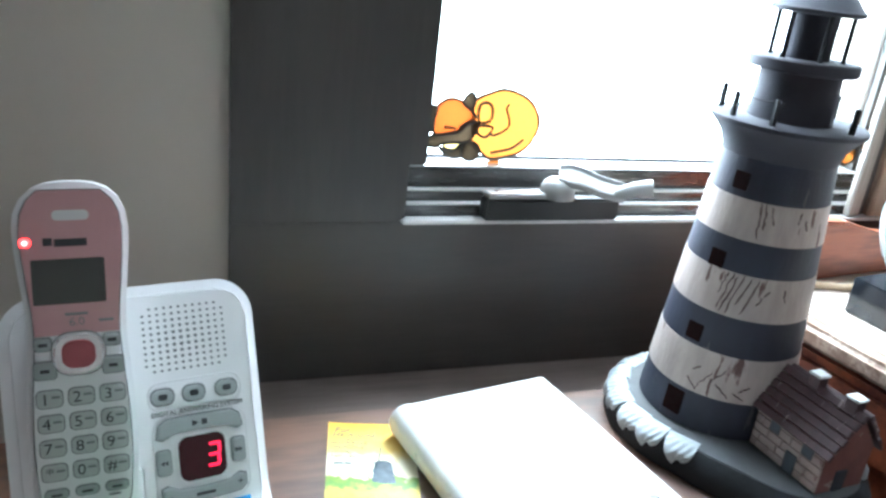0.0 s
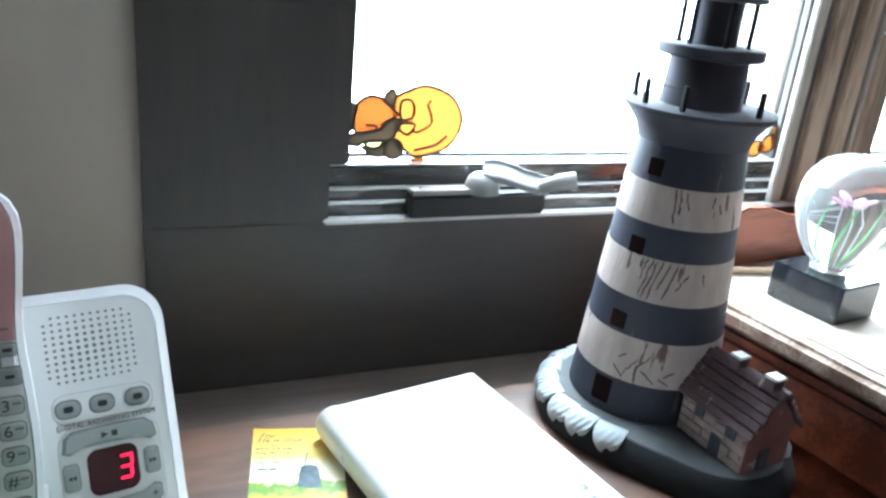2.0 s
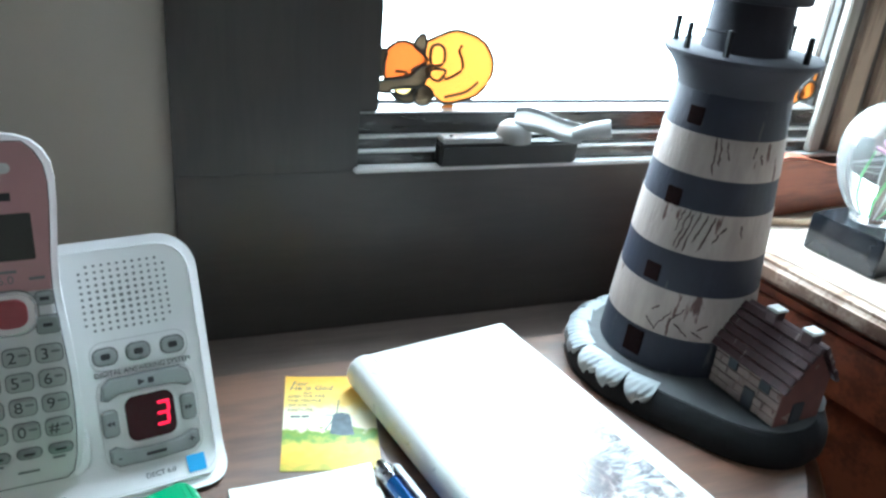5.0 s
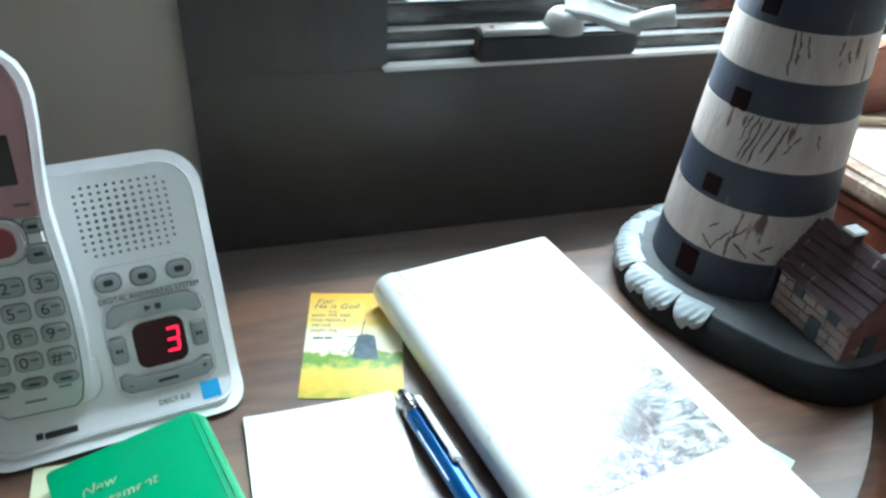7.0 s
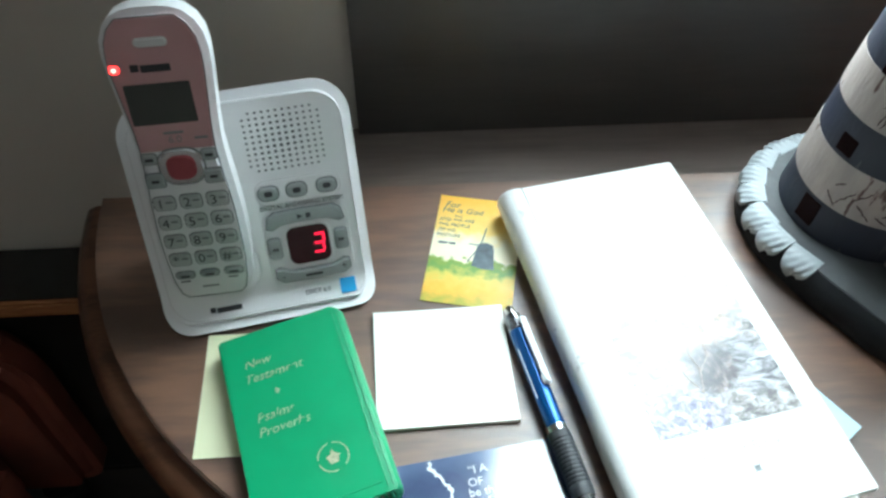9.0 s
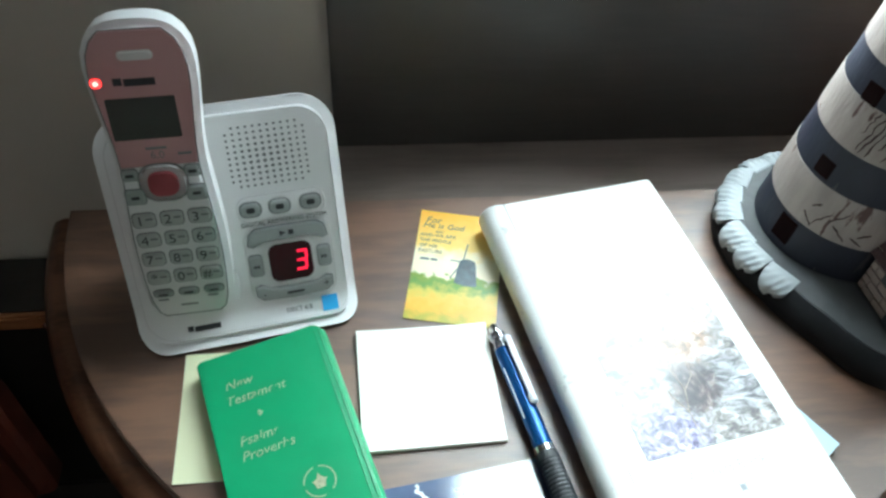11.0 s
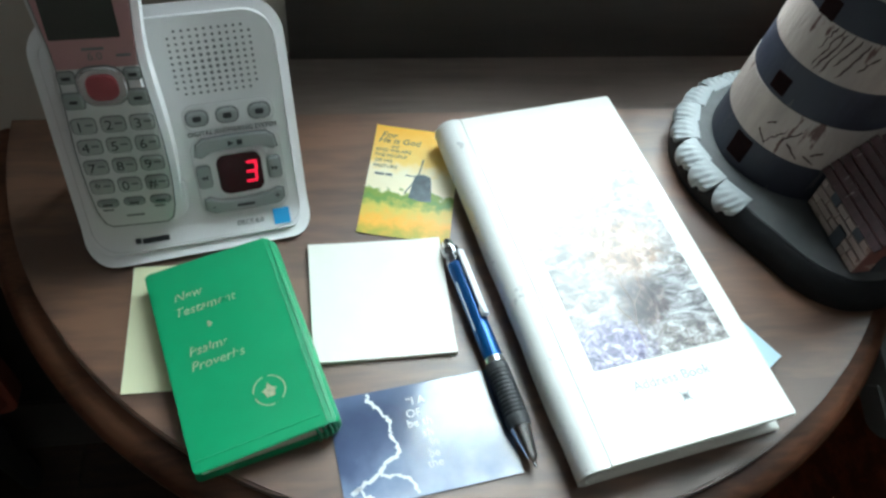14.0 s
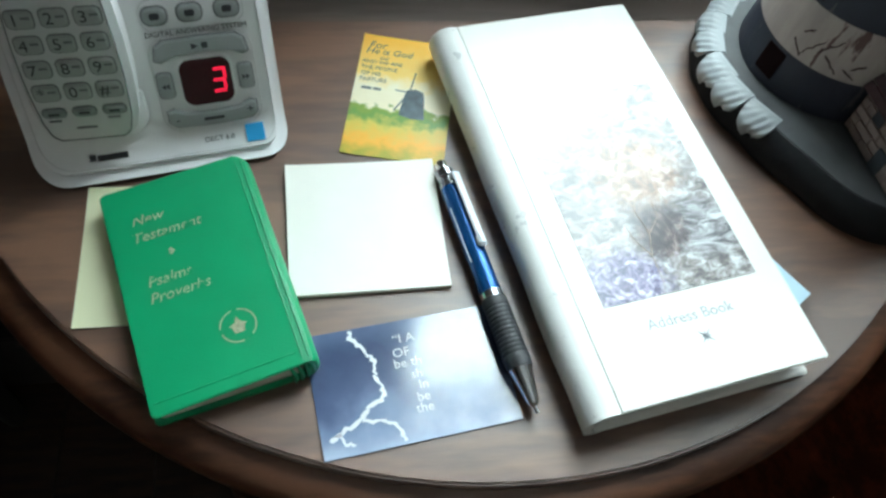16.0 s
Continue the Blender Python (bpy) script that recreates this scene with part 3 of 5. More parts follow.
    put("gasket", box(x0 + 0.0205, 0.1122, 0.8425, x1 - 0.0155, 0.1142, 0.8449, 0.0003), M["casing"], "thin dark line under the glass")
    return w


room()
window("window_1", *WIN, (-0.0565, WIN[0]), (0, 0), (-0.0565, 1.24))
window("window_2", *WIN2, (0, 0), (WIN2[1], WIN2[1] + 0.10), (1.2405, 1.28))


def mullion():
    """The post between the two windows: boards and mouldings of different widths."""
    ob = tagged(new("trim_mullion"), "weathered brown wooden post with mouldings between two windows", "trim", "", "structure")
    ob.matrix_basis = pose(0.4835, CASE, 0.805)
    z0, z1 = 0.0042, 1.26
    for x0, x1, y, mat, label in ((0.0000, 0.0130, -0.0030, "greige", "grey-beige jamb board"), (0.0132, 0.0222, 0.0010, "casing", ""), (0.0224, 0.0434, -0.0040, "oakcase", "weathered brown board"),
                                  (0.0436, 0.0536, 0.0005, "casing", ""), (0.0538, 0.0716, -0.0060, "oakcase", "weathered brown board"), (0.0718, 0.0790, 0.0005, "casing", ""),
                                  (0.0792, 0.0830, -0.0050, "greige", "thin pale moulding"), (0.0832, 0.1160, -0.0010, "oakcase", "")):
        part("moulding", box(x0, y, z0, x1, 0.0045, z1, 0.0012), M[mat], ob, label)


mullion()


solid("trim_ledge", box(-0.110, -0.0105, 0.655, 0.312, WALL - 0.0005, 0.6770, 0.0015), M["ledge"], "low grey-brown wooden ledge along the wall below the window", "ledge", "structure")


# ---- the half-round table ----
def table():
    t = thing("side_table", pose(TABLE[0], TABLE[1] - 0.12, 0), "dark walnut half-round side table with a worn edge", "table")
    oy = 0.12

    def half(r, n=72):
        e = math.asin(SETBACK / r)
        return [(r * math.cos(a), r * math.sin(a) + SETBACK + oy) for a in (math.pi + e + (math.pi - 2 * e) * i / n for i in range(n + 1))]
    part("tabletop", slab(half(RADIUS), TOP - 0.008, TOP, 0.0012), M["table"], t, "worn walnut top with fine scratches")
    rim = bmesh.new()
    prof = [(RADIUS - 0.02, TOP - 0.0082), (RADIUS + 0.006, TOP - 0.0082), (RADIUS + 0.012, TOP - 0.011), (RADIUS + 0.0155, TOP - 0.016),
            (RADIUS + 0.0155, TOP - 0.021), (RADIUS + 0.012, TOP - 0.026), (RADIUS - 0.02, TOP - 0.028)]
    n = 72
    e = math.asin(SETBACK / RADIUS)
    turns = [math.pi + e + (math.pi - 2 * e) * i / n for i in range(n + 1)]
    rings = [[rim.verts.new((r * math.cos(a), oy + SETBACK + r * math.sin(a), z)) for r, z in prof] for a in turns]
    for a, b in zip(rings, rings[1:]):
        for k in range(len(prof)):
            k2 = (k + 1) % len(prof)
            rim.faces.new((a[k], b[k], b[k2], a[k2]))
    rim.faces.new(list(reversed(rings[0])))
    rim.faces.new(rings[-1])
    part("rim", rim, M["rim"], t, "rounded moulded edge below the top")
    part("apron", slab(half(RADIUS - 0.03), 0.60, TOP - 0.0285, 0.002), M["rim"], t)
    for a in (205, 270, 335):
        x, y = (RADIUS - 0.06) * math.cos(radians(a)), oy + (RADIUS - 0.06) * math.sin(radians(a))
        part("leg", lathe([(0.011, 0), (0.013, 0.02), (0.012, 0.2), (0.018, 0.45), (0.022, 0.5995)], 20, None, (x, y)), M["rim"], t)


table()


# ---- telephone ----
PHONE = pose(-0.1080, -0.1190, TOP, 0, 0, 10.0) @ Matrix.Scale(1.012, 4)
CRADLED = pose(-0.1110, -0.1200, TOP, 0, 0, 5.3) @ Matrix.Diagonal((1.055, 1.03, 1.03, 1.0))


def slope(d0, k):
    """The plane that leans back by k metres a metre: x across, y up the slope, z out of it."""
    h = math.hypot(1, k)
    up, out = Vector((0, k / h, 1 / h)), Vector((0, -1 / h, k / h))
    m = Matrix((((1), up.x, out.x, 0), (0, up.y, out.y, d0), (0, up.z, out.z, 0), (0, 0, 0, 1)))
    return m


def base_station():
    ob = thing("answering_machine", PHONE, "white plastic telephone answering machine base standing on the table", "telephone base")
    P = slope(0.004, 0.463)
    # the shell's lower end curls forward into its foot
    S0, END, TURN = 0.020, -0.0026, radians(55)
    lean = math.atan(0.463)
    foot = P @ Vector((0, S0, 0))

    def shell(v):
        if v.y >= S0:
            return P @ v
        f = (S0 - v.y) / (S0 - END)
        rad = (S0 - END) / TURN
        a = lean + TURN * f
        y = foot.y - rad * (math.cos(lean) - math.cos(a))
        z = foot.z - rad * (math.sin(a) - math.sin(lean))
        w = v.z * (1 - 0.62 * f) if v.z < 0 else v.z
        return Vector((v.x, y - math.cos(a) * w, max(0.0002, z + math.sin(a) * w)))

    def laid(bm):
        for v in bm.verts:
            v.co = shell(v.co)
        return bm
    bm = slab(rounded(-0.0560, END, 0.0656, 0.1302, (0.017, 0.013, 0.020, 0.020), 10), -0.0125, 0.0, 0.0055, 6)
    for k in range(1, 11):
        bmesh.ops.bisect_plane(bm, geom=list(bm.verts) + list(bm.edges) + list(bm.faces), plane_co=(0, END + 0.00227 * k, 0), plane_no=(0, 1, 0))
    body = part("body", laid(bm), M["white"], ob, "white glossy plastic shell", smooth=80)
    part("foot", box(-0.046, 0.0175, 0.0, 0.057, 0.060, 0.0035, 0.001), M["white"], ob)
    part("stand", box(-0.040, 0.030, 0.0036, 0.050, 0.070, 0.06, 0.004), M["white"], ob)
    line = [shell(Vector((x, y, 0.0000))) for x, y in rounded(-0.0505, 0.0040, 0.0602, 0.1250, (0.015, 0.011, 0.016, 0.016), 8)]
    part("seam", tube(line + [line[0]], 0.00022, 6), M["silver"], ob, "thin grey seam line")
    # holder round the handset's foot
    part("cradle", slab(rounded(-0.0465, 0.0165, 0.0030, 0.0410, (0.016, 0.012, 0.003, 0.003), 6), -0.002, 0.0018, 0.0018, 3), M["white"], ob, "raised holder round the handset", at=P, smooth=50)
    F = P @ Matrix.Translation((0, 0.0022, 0))
    # speaker
    g = bmesh.new()
    for r in range(11):
        for c in range(12):
            if (r in (0, 10) and c in (0, 11)):
                continue
            x, y = 0.0086 + c * 0.00358, 0.0838 + r * 0.00318
            far = math.hypot((c - 5.2) / 6, (r - 4.6) / 5.5)
            bmesh.ops.create_circle(g, cap_ends=True, segments=8, radius=0.00108 - 0.00034 * min(1.0, far), matrix=Matrix.Translation((x, y, 0.00015)))
    part("speaker_grille", g, M["greyink"], ob, "grid of small dark speaker holes", at=F, smooth=0)
    part("button_panel", slab(rounded(0.0085, 0.0640, 0.0540, 0.0775, 0.006), -0.0005, 0.0006, 0.0004), M["white"], ob, at=F)
    for o, r in ((rounded(0.0078, 0.0634, 0.0540, 0.0778, 0.006), 0.00032), (rounded(0.0080, 0.0126, 0.0548, 0.0606, 0.009), 0.00022)):
        line = [(x, y, 0.0004) for x, y in o]
        part("panel_rim", tube(line + [line[0]], r, 6), M["silver"], ob, "thin raised rim round the buttons", at=F)
    for i, x in enumerate((0.0146, 0.0300, 0.0465)):
        b = part("button", slab(rounded(x - 0.0052, 0.0668, x + 0.0052, 0.0744, 0.0034), 0, 0.0024, 0.0008), M["keygrey"], ob, "grey oval button", at=F)
        part("recess", slab(rounded(x - 0.0060, 0.0660, x + 0.0060, 0.0752, 0.0040), 0.0001, 0.0008), M["gap"], b)
        part("symbol", slab(rounded(x - 0.0022, 0.0692, x + 0.0022, 0.0722, 0.0010, 3), 0.0023, 0.0026), M["ink"], b)
    part("caption", lettering("DIGITAL ANSWERING SYSTEM", 0.0034), M["ink"], ob, "dark capitals", at=F @ Matrix.Translation((0.0314, 0.0618, 0.0002)))
    # play bar, an arc over the display
    arc = [(0.0100, 0.0500), (0.0112, 0.0560), (0.0150, 0.0588), (0.0314, 0.0592), (0.0478, 0.0588), (0.0516, 0.0560), (0.0528, 0.0500),
           (0.0495, 0.0488), (0.0440, 0.0512), (0.0314, 0.0516), (0.0188, 0.0512), (0.0133, 0.0488)]
    pl = part("play_button", slab(arc, 0, 0.0022, 0.0007), M["keygrey"], ob, "wide grey arched button", at=F)
    part("recess", slab([(0.0314 + (x - 0.0314) * 1.03, 0.0540 + (y - 0.0540) * 1.12) for x, y in arc], 0.0001, 0.0006), M["gap"], pl)
    part("symbol", slab([(0.0275, 0.0535), (0.0275, 0.0568), (0.0308, 0.0552)], 0.0021, 0.0024), M["ink"], pl)
    part("symbol", slab(rounded(0.0322, 0.0537, 0.0350, 0.0566, 0.0003, 2), 0.0021, 0.0024), M["ink"], pl)
    lo = [(0.0104, 0.0240), (0.0104, 0.0185), (0.0140, 0.0158), (0.0314, 0.0150), (0.0488, 0.0158), (0.0524, 0.0185), (0.0524, 0.0240),
          (0.0490, 0.0250), (0.0440, 0.0226), (0.0314, 0.0220), (0.0188, 0.0226), (0.0138, 0.0250)]
    vb = part("volume_button", slab(lo, 0, 0.0022, 0.0007), M["keygrey"], ob, "wide grey arched button with plus and minus", at=F)
    part("recess", slab([(0.0314 + (x - 0.0314) * 1.03, 0.0200 + (y - 0.0200) * 1.12) for x, y in lo], 0.0001, 0.0006), M["gap"], vb)
    part("symbol", lettering("+", 0.0062), M["ink"], vb, at=Matrix.Translation((0.0490, 0.0205, 0.0023)))
    part("symbol", lettering("-", 0.0062), M["ink"], vb, at=Matrix.Translation((0.0142, 0.0200, 0.0023)))
    part("caption", bars([(0.0265, 0.0186, 0.0096)], 0.0016), M["ink"], vb, at=Matrix.Translation((0, 0, 0.0022)))
    for x, s in ((0.0124, "prev"), (0.0498, "next")):
        b = part("skip_button", slab(rounded(x - 0.0033, 0.0312, x + 0.0033, 0.0436, 0.0018), 0, 0.0022, 0.0007), M["keygrey"], ob, "small grey skip button", at=F)
        part("recess", slab(rounded(x - 0.0038, 0.0307, x + 0.0038, 0.0441, 0.0022), 0.0001, 0.0006), M["gap"], b)
        d = 1 if s == "next" else -1
        for k in (-1, 0):
            part("symbol", slab([(x + d * (k * 0.0018), 0.0360), (x + d * (k * 0.0018), 0.0388), (x + d * (k * 0.0018 + 0.0018), 0.0374)][::d], 0.0021, 0.0024), M["ink"], b)
    part("display_frame", slab(rounded(0.0180, 0.0242, 0.0448, 0.0502, 0.0062), -0.0005, 0.0012, 0.0006), M["white"], ob, at=F)
    dsp = part("display", slab(rounded(0.0196, 0.0258, 0.0432, 0.0486, 0.0050), 0, 0.0016, 0.0003), M["redblack"], ob, "glossy black message display", at=F)
    # a seven-segment 3
    cx, cy, w, h, tk = 0.0375, 0.0374, 0.0058, 0.0110, 0.00125
    segs = None
    for y in (-h / 2, 0, h / 2):
        segs = box(cx - w / 2 + y * 0.10, cy + y - tk / 2, 0.0016, cx + w / 2 - 0.0003 + y * 0.10, cy + y + tk / 2, 0.00185, 0, segs)
    for y in (-h / 4, h / 4):
        segs = box(cx + w / 2 - tk + y * 0.10, cy + y - h / 4 + 0.0007, 0.0016, cx + w / 2 + y * 0.10, cy + y + h / 4 - 0.0007, 0.00185, 0, segs)
    part("digit", segs, M["digit"], dsp, "lit red number three")
    part("sticker", laid(slab(rounded(0.0448, 0.0052, 0.0538, 0.0142, 0.0004, 2), 0.0002, 0.0004)), M["sticker"], ob, "small blue square sticker")
    cap = lettering("DECT 6.0", 0.0036)
    cap.transform(Matrix.Translation((0.0318, 0.0094, 0.0003)))
    part("caption", laid(cap), M["ink"], ob)
    part("maker_mark", laid(bars([(-0.0298, 0.0090, 0.0030), (-0.0262, 0.0085, 0.0140)], 0.0030, 0.0004)), M["ink"], ob, "dark maker's mark")


def handset():
    H = CRADLED @ slope(-0.0005, 0.2465)
    ob = thing("cordless_handset", H, "white and silver cordless handset with a painted red glow, standing in its base", "telephone")
    c = -0.0206
    half = [(0.0205, 0.0125), (0.0222, 0.0162), (0.0262, 0.0194), (0.034, 0.0214), (0.046, 0.0224), (0.058, 0.0228), (0.072, 0.0226), (0.088, 0.0217), (0.102, 0.0206), (0.113, 0.0200),
            (0.124, 0.0204), (0.136, 0.0215), (0.150, 0.0227), (0.160, 0.0231), (0.1675, 0.0222), (0.1735, 0.0195), (0.1778, 0.0152), (0.1800, 0.0100), (0.1808, 0.0045)]

    def outline(shrink, lo=0.0, hi=1.0):
        rows = [(max(min(y, 0.1808 - shrink), 0.0205 + shrink), max(w - shrink, 0.002)) for y, w in half if lo <= y <= hi]
        return [(c + w, y) for y, w in rows] + [(c - w, y) for y, w in reversed(rows)]
    part("body", slab(outline(0), -0.021, 0.0, 0.0045, 4), M["white"], ob, "white glossy plastic shell", smooth=60)
    part("faceplate", slab(outline(0.0030, 0.112, 1.0), -0.001, 0.0007, 0.0005), M["pink"], ob, "silver upper faceplate tinted pink with painted red glow")
    part("keypad_plate", slab(outline(0.0030, 0.0, 0.1125), -0.001, 0.0005, 0.0004), M["plate"], ob, "silver-white keypad plate")
    edge = [(x, y, 0.0002) for x, y in outline(0.0029)]
    part("face_seam", tube(edge + [edge[0]], 0.00028, 6), M["gap"], ob, "thin dark seam round the face")
    part("earpiece", slab(rounded(c - 0.0072, 0.1645, c + 0.0072, 0.1690, 0.0021), 0, 0.0015, 0.0007), M["silver"], ob, "oval earpiece slot")
    lamp = part("message_lamp", slab(rounded(-0.0407, 0.1532, -0.0364, 0.1572, 0.0014), 0, 0.0014, 0.0005), M["led"], ob, "lit red message lamp")
    part("lamp_core", slab(rounded(-0.0396, 0.1542, -0.0375, 0.1562, 0.0009), 0.0013, 0.0016), M["ledcore"], lamp)
    part("maker_mark", bars([(-0.0318, 0.1552, 0.0036), (-0.0275, 0.1547, 0.0128)], 0.0034), M["ink"], ob, "dark maker's mark", at=Matrix.Translation((0, 0, 0.0007)))
    part("display", slab(rounded(-0.0370, 0.1272, -0.0082, 0.1475, 0.0008), 0, 0.0011, 0.0003), M["lcd"], ob, "grey handset display")
    part("caption", lettering("6.0", 0.0052), M["greyink"], ob, at=Matrix.Translation((c, 0.1188, 0.0008)))
    part("caption", bars([(c - 0.0045, 0.1225, 0.009), (-0.0118, 0.1188, 0.006)], 0.0013), M["greyink"], ob, at=Matrix.Translation((0, 0, 0.0008)))
    part("recess", slab(rounded(c - 0.0110, 0.0940, c + 0.0110, 0.1146, 0.0084, 8), 0.0004, 0.0010), M["gap"], ob)
    part("joystick_ring", slab(rounded(c - 0.0104, 0.0946, c + 0.0104, 0.1140, 0.0078, 8), 0, 0.0022, 0.0009, 3), M["chrome"], ob, "raised chrome ring")
    part("joystick", slab(rounded(c - 0.0078, 0.0968, c + 0.0078, 0.1118, 0.0060, 8), 0, 0.0034, 0.0014, 3), M["red"], ob, "translucent red navigation button")
    for x, y, w, h in ((-0.0345, 0.1095, 0.0066, 0.0056), (-0.0070, 0.1095, 0.0066, 0.0056), (-0.0343, 0.0975, 0.0084, 0.0078), (-0.0070, 0.0975, 0.0084, 0.0078)):
        b = part("soft_key", slab(rounded(x - w / 2, y - h / 2, x + w / 2, y + h / 2, 0.0016), 0, 0.0020, 0.0007), M["keygrey"], ob, "grey function key")
        part("recess", slab(rounded(x - w / 2 - 0.0005, y - h / 2 - 0.0005, x + w / 2 + 0.0005, y + h / 2 + 0.0005, 0.0019), 0.0004, 0.0008), M["gap"], b)
        part("symbol", bars([(x - 0.0018, y, 0.0036)], 0.0016), M["ink"], b, at=Matrix.Translation((0, 0, 0.0019)))
    for i, d in enumerate("123456789*0#"):
        r, k = divmod(i, 3)
        x, y = c + (k - 1) * 0.0127, 0.0842 - r * 0.01165
        b = part("number_key", slab(rounded(x - 0.0050, y - 0.0039, x + 0.0050, y + 0.0039, 0.0022), 0, 0.0019, 0.0007), M["keypale"], ob, "pale grey number key")
        part("recess", slab(rounded(x - 0.0055, y - 0.0044, x + 0.0055, y + 0.0044, 0.0026), 0.0004, 0.0008), M["gap"], b)
        part("number", lettering(d, 0.0074), M["ink"], b, at=Matrix.Translation((x - 0.0018, y, 0.0019)))
        part("letters", bars([(x + 0.0008, y + 0.0010, 0.0034)], 0.0011), M["greyink"], b, at=Matrix.Translation((0, 0, 0.0018)))
    for k in range(3):
        x, y = c + (k - 1) * 0.0124, 0.0388
        b = part("bottom_key", slab(rounded(x - 0.0046, y - 0.0022, x + 0.0046, y + 0.0022, 0.0020), 0, 0.0022, 0.0009), M["keygrey"], ob, "dark oval key")
        part("recess", slab(rounded(x - 0.0051, y - 0.0027, x + 0.0051, y + 0.0027, 0.0025), 0.0004, 0.0008), M["gap"], b)
        part("symbol", bars([(x - 0.0022, y, 0.0044)], 0.0011), M["ink"], b, at=Matrix.Translation((0, 0, 0.0021)))
    part("caption", bars([(-0.0362, 0.0345, 0.005), (-0.0118, 0.0345, 0.005), (-0.026, 0.0300, 0.0085)], 0.0010), M["greyink"], ob, at=Matrix.Translation((0, 0, 0.0005)))


base_station()
handset()


# ---- papers and books on the table ----
def curled(w, h, th, lift=0.0006, nx=8, ny=8):
    """A sheet of paper, very slightly lifted at its corners."""
    bm = bmesh.new()
    for z0 in (0, th):
        grid = []
        for j in range(ny + 1):
            row = []
            for i in range(nx + 1):
                u, v = i / nx, j / ny
                row.append(bm.verts.new((u * w, v * h, z0 + lift * (abs(2 * u - 1) ** 4) * (abs(2 * v - 1) ** 3))))
            grid.append(row)
        for j in range(ny):
            for i in range(nx):
                f = (grid[j][i], grid[j][i + 1], grid[j + 1][i + 1], grid[j + 1][i])
                bm.faces.new(f if z0 else tuple(reversed(f)))
    edge = [e for e in bm.edges if e.is_boundary]
    bmesh.ops.bridge_loops(bm, edges=edge)
    return bm


def loose_notes():
    pad = thing("note_pad", pose(-0.0444, -0.1963, TOP + 0.0002, 0, 0, 1.1), "small pad of blank white note paper", "note pad")
    part("pad_block", curled(0.0762, 0.0758, 0.0020, 0.0001), M["paper"], pad)
    part("top_sheet", curled(0.0760, 0.0756, 0.0002, 0.0006), M["paper"], pad, "blank top sheet", at=Matrix.Translation((0.0001, 0.0001, 0.0021)))
    solid("yellow_note", curled(0.0762, 0.0762, 0.0004, 0.0007), M["yellow"], "pale yellow note sheet partly under the green book", "paper note", at=pose(-0.1390, -0.2058, TOP + 0.0002, 0, 0, 1.0))


def windmill_card():
    ob = thing("windmill_card", pose(0.0008, -0.0243, TOP + 0.0003, 0, 0, -12.1) @ Matrix.Scale(0.95, 4), "orange and green printed card with a windmill", "card")
    w, h = 0.058, 0.0936
    bm = curled(w, h, 0.0004, 0.0004)
    bm.transform(Matrix.Translation((0, -h, 0)))
    part("card", bm, M["sailcloth"], ob, "glossy card with orange sky and green field")
    Z = 0.00045
    mill = slab([(0.0285, -0.0610), (0.0305, -0.0450), (0.0315, -0.0415), (0.0365, -0.0400), (0.0410, -0.0420), (0.0420, -0.0460), (0.0435, -0.0625), (0.0360, -0.0630)], Z, Z + 0.0001)
    part("windmill_print", mill, M["millink"], ob, "dark windmill")
    arms = None
    for a, b in (((0.0330, -0.0430), (0.0350, -0.0270)), ((0.0330, -0.0430), (0.0255, -0.0580)), ((0.0330, -0.0430), (0.0245, -0.0425))):
        dx, dy = b[0] - a[0], b[1] - a[1]
        q = 0.0004 / math.hypot(dx, dy)
        s = slab([(a[0] - dy * q, a[1] + dx * q), (a[0] + dy * q, a[1] - dx * q), (b[0] + dy * q, b[1] - dx * q), (b[0] - dy * q, b[1] + dx * q)], Z, Z + 0.0001)
        arms = merge(arms, s)
    part("sails_print", arms, M["millink"], ob)
    part("lettering", lettering("For", 0.0075, shear=0.2), M["millink"], ob, "dark handwritten letters", at=Matrix.Translation((0.0095, -0.0085, Z)))
    part("lettering", lettering("He is God", 0.0068, shear=0.2), M["millink"], ob, at=Matrix.Translation((0.0170, -0.0135, Z)))
    part("lettering", lettering("our", 0.0040), M["millink"], ob, at=Matrix.Translation((0.0150, -0.0185, Z)))
    for i, s in enumerate(("AND WE ARE", "THE PEOPLE", "OF HIS", "PASTURE")):
        part("lettering", lettering(s, 0.0040), M["millink"], ob, at=Matrix.Translation((0.0140 - 0.0012 * i + (-0.003 if i == 2 else 0), -0.0225 - 0.0048 * i, Z)))
    part("lettering", bars([(0.0045, -0.0437, 0.006), (0.0115, -0.0437, 0.0045)], 0.0016), M["millink"], ob, at=Matrix.Translation((0, 0, Z)))


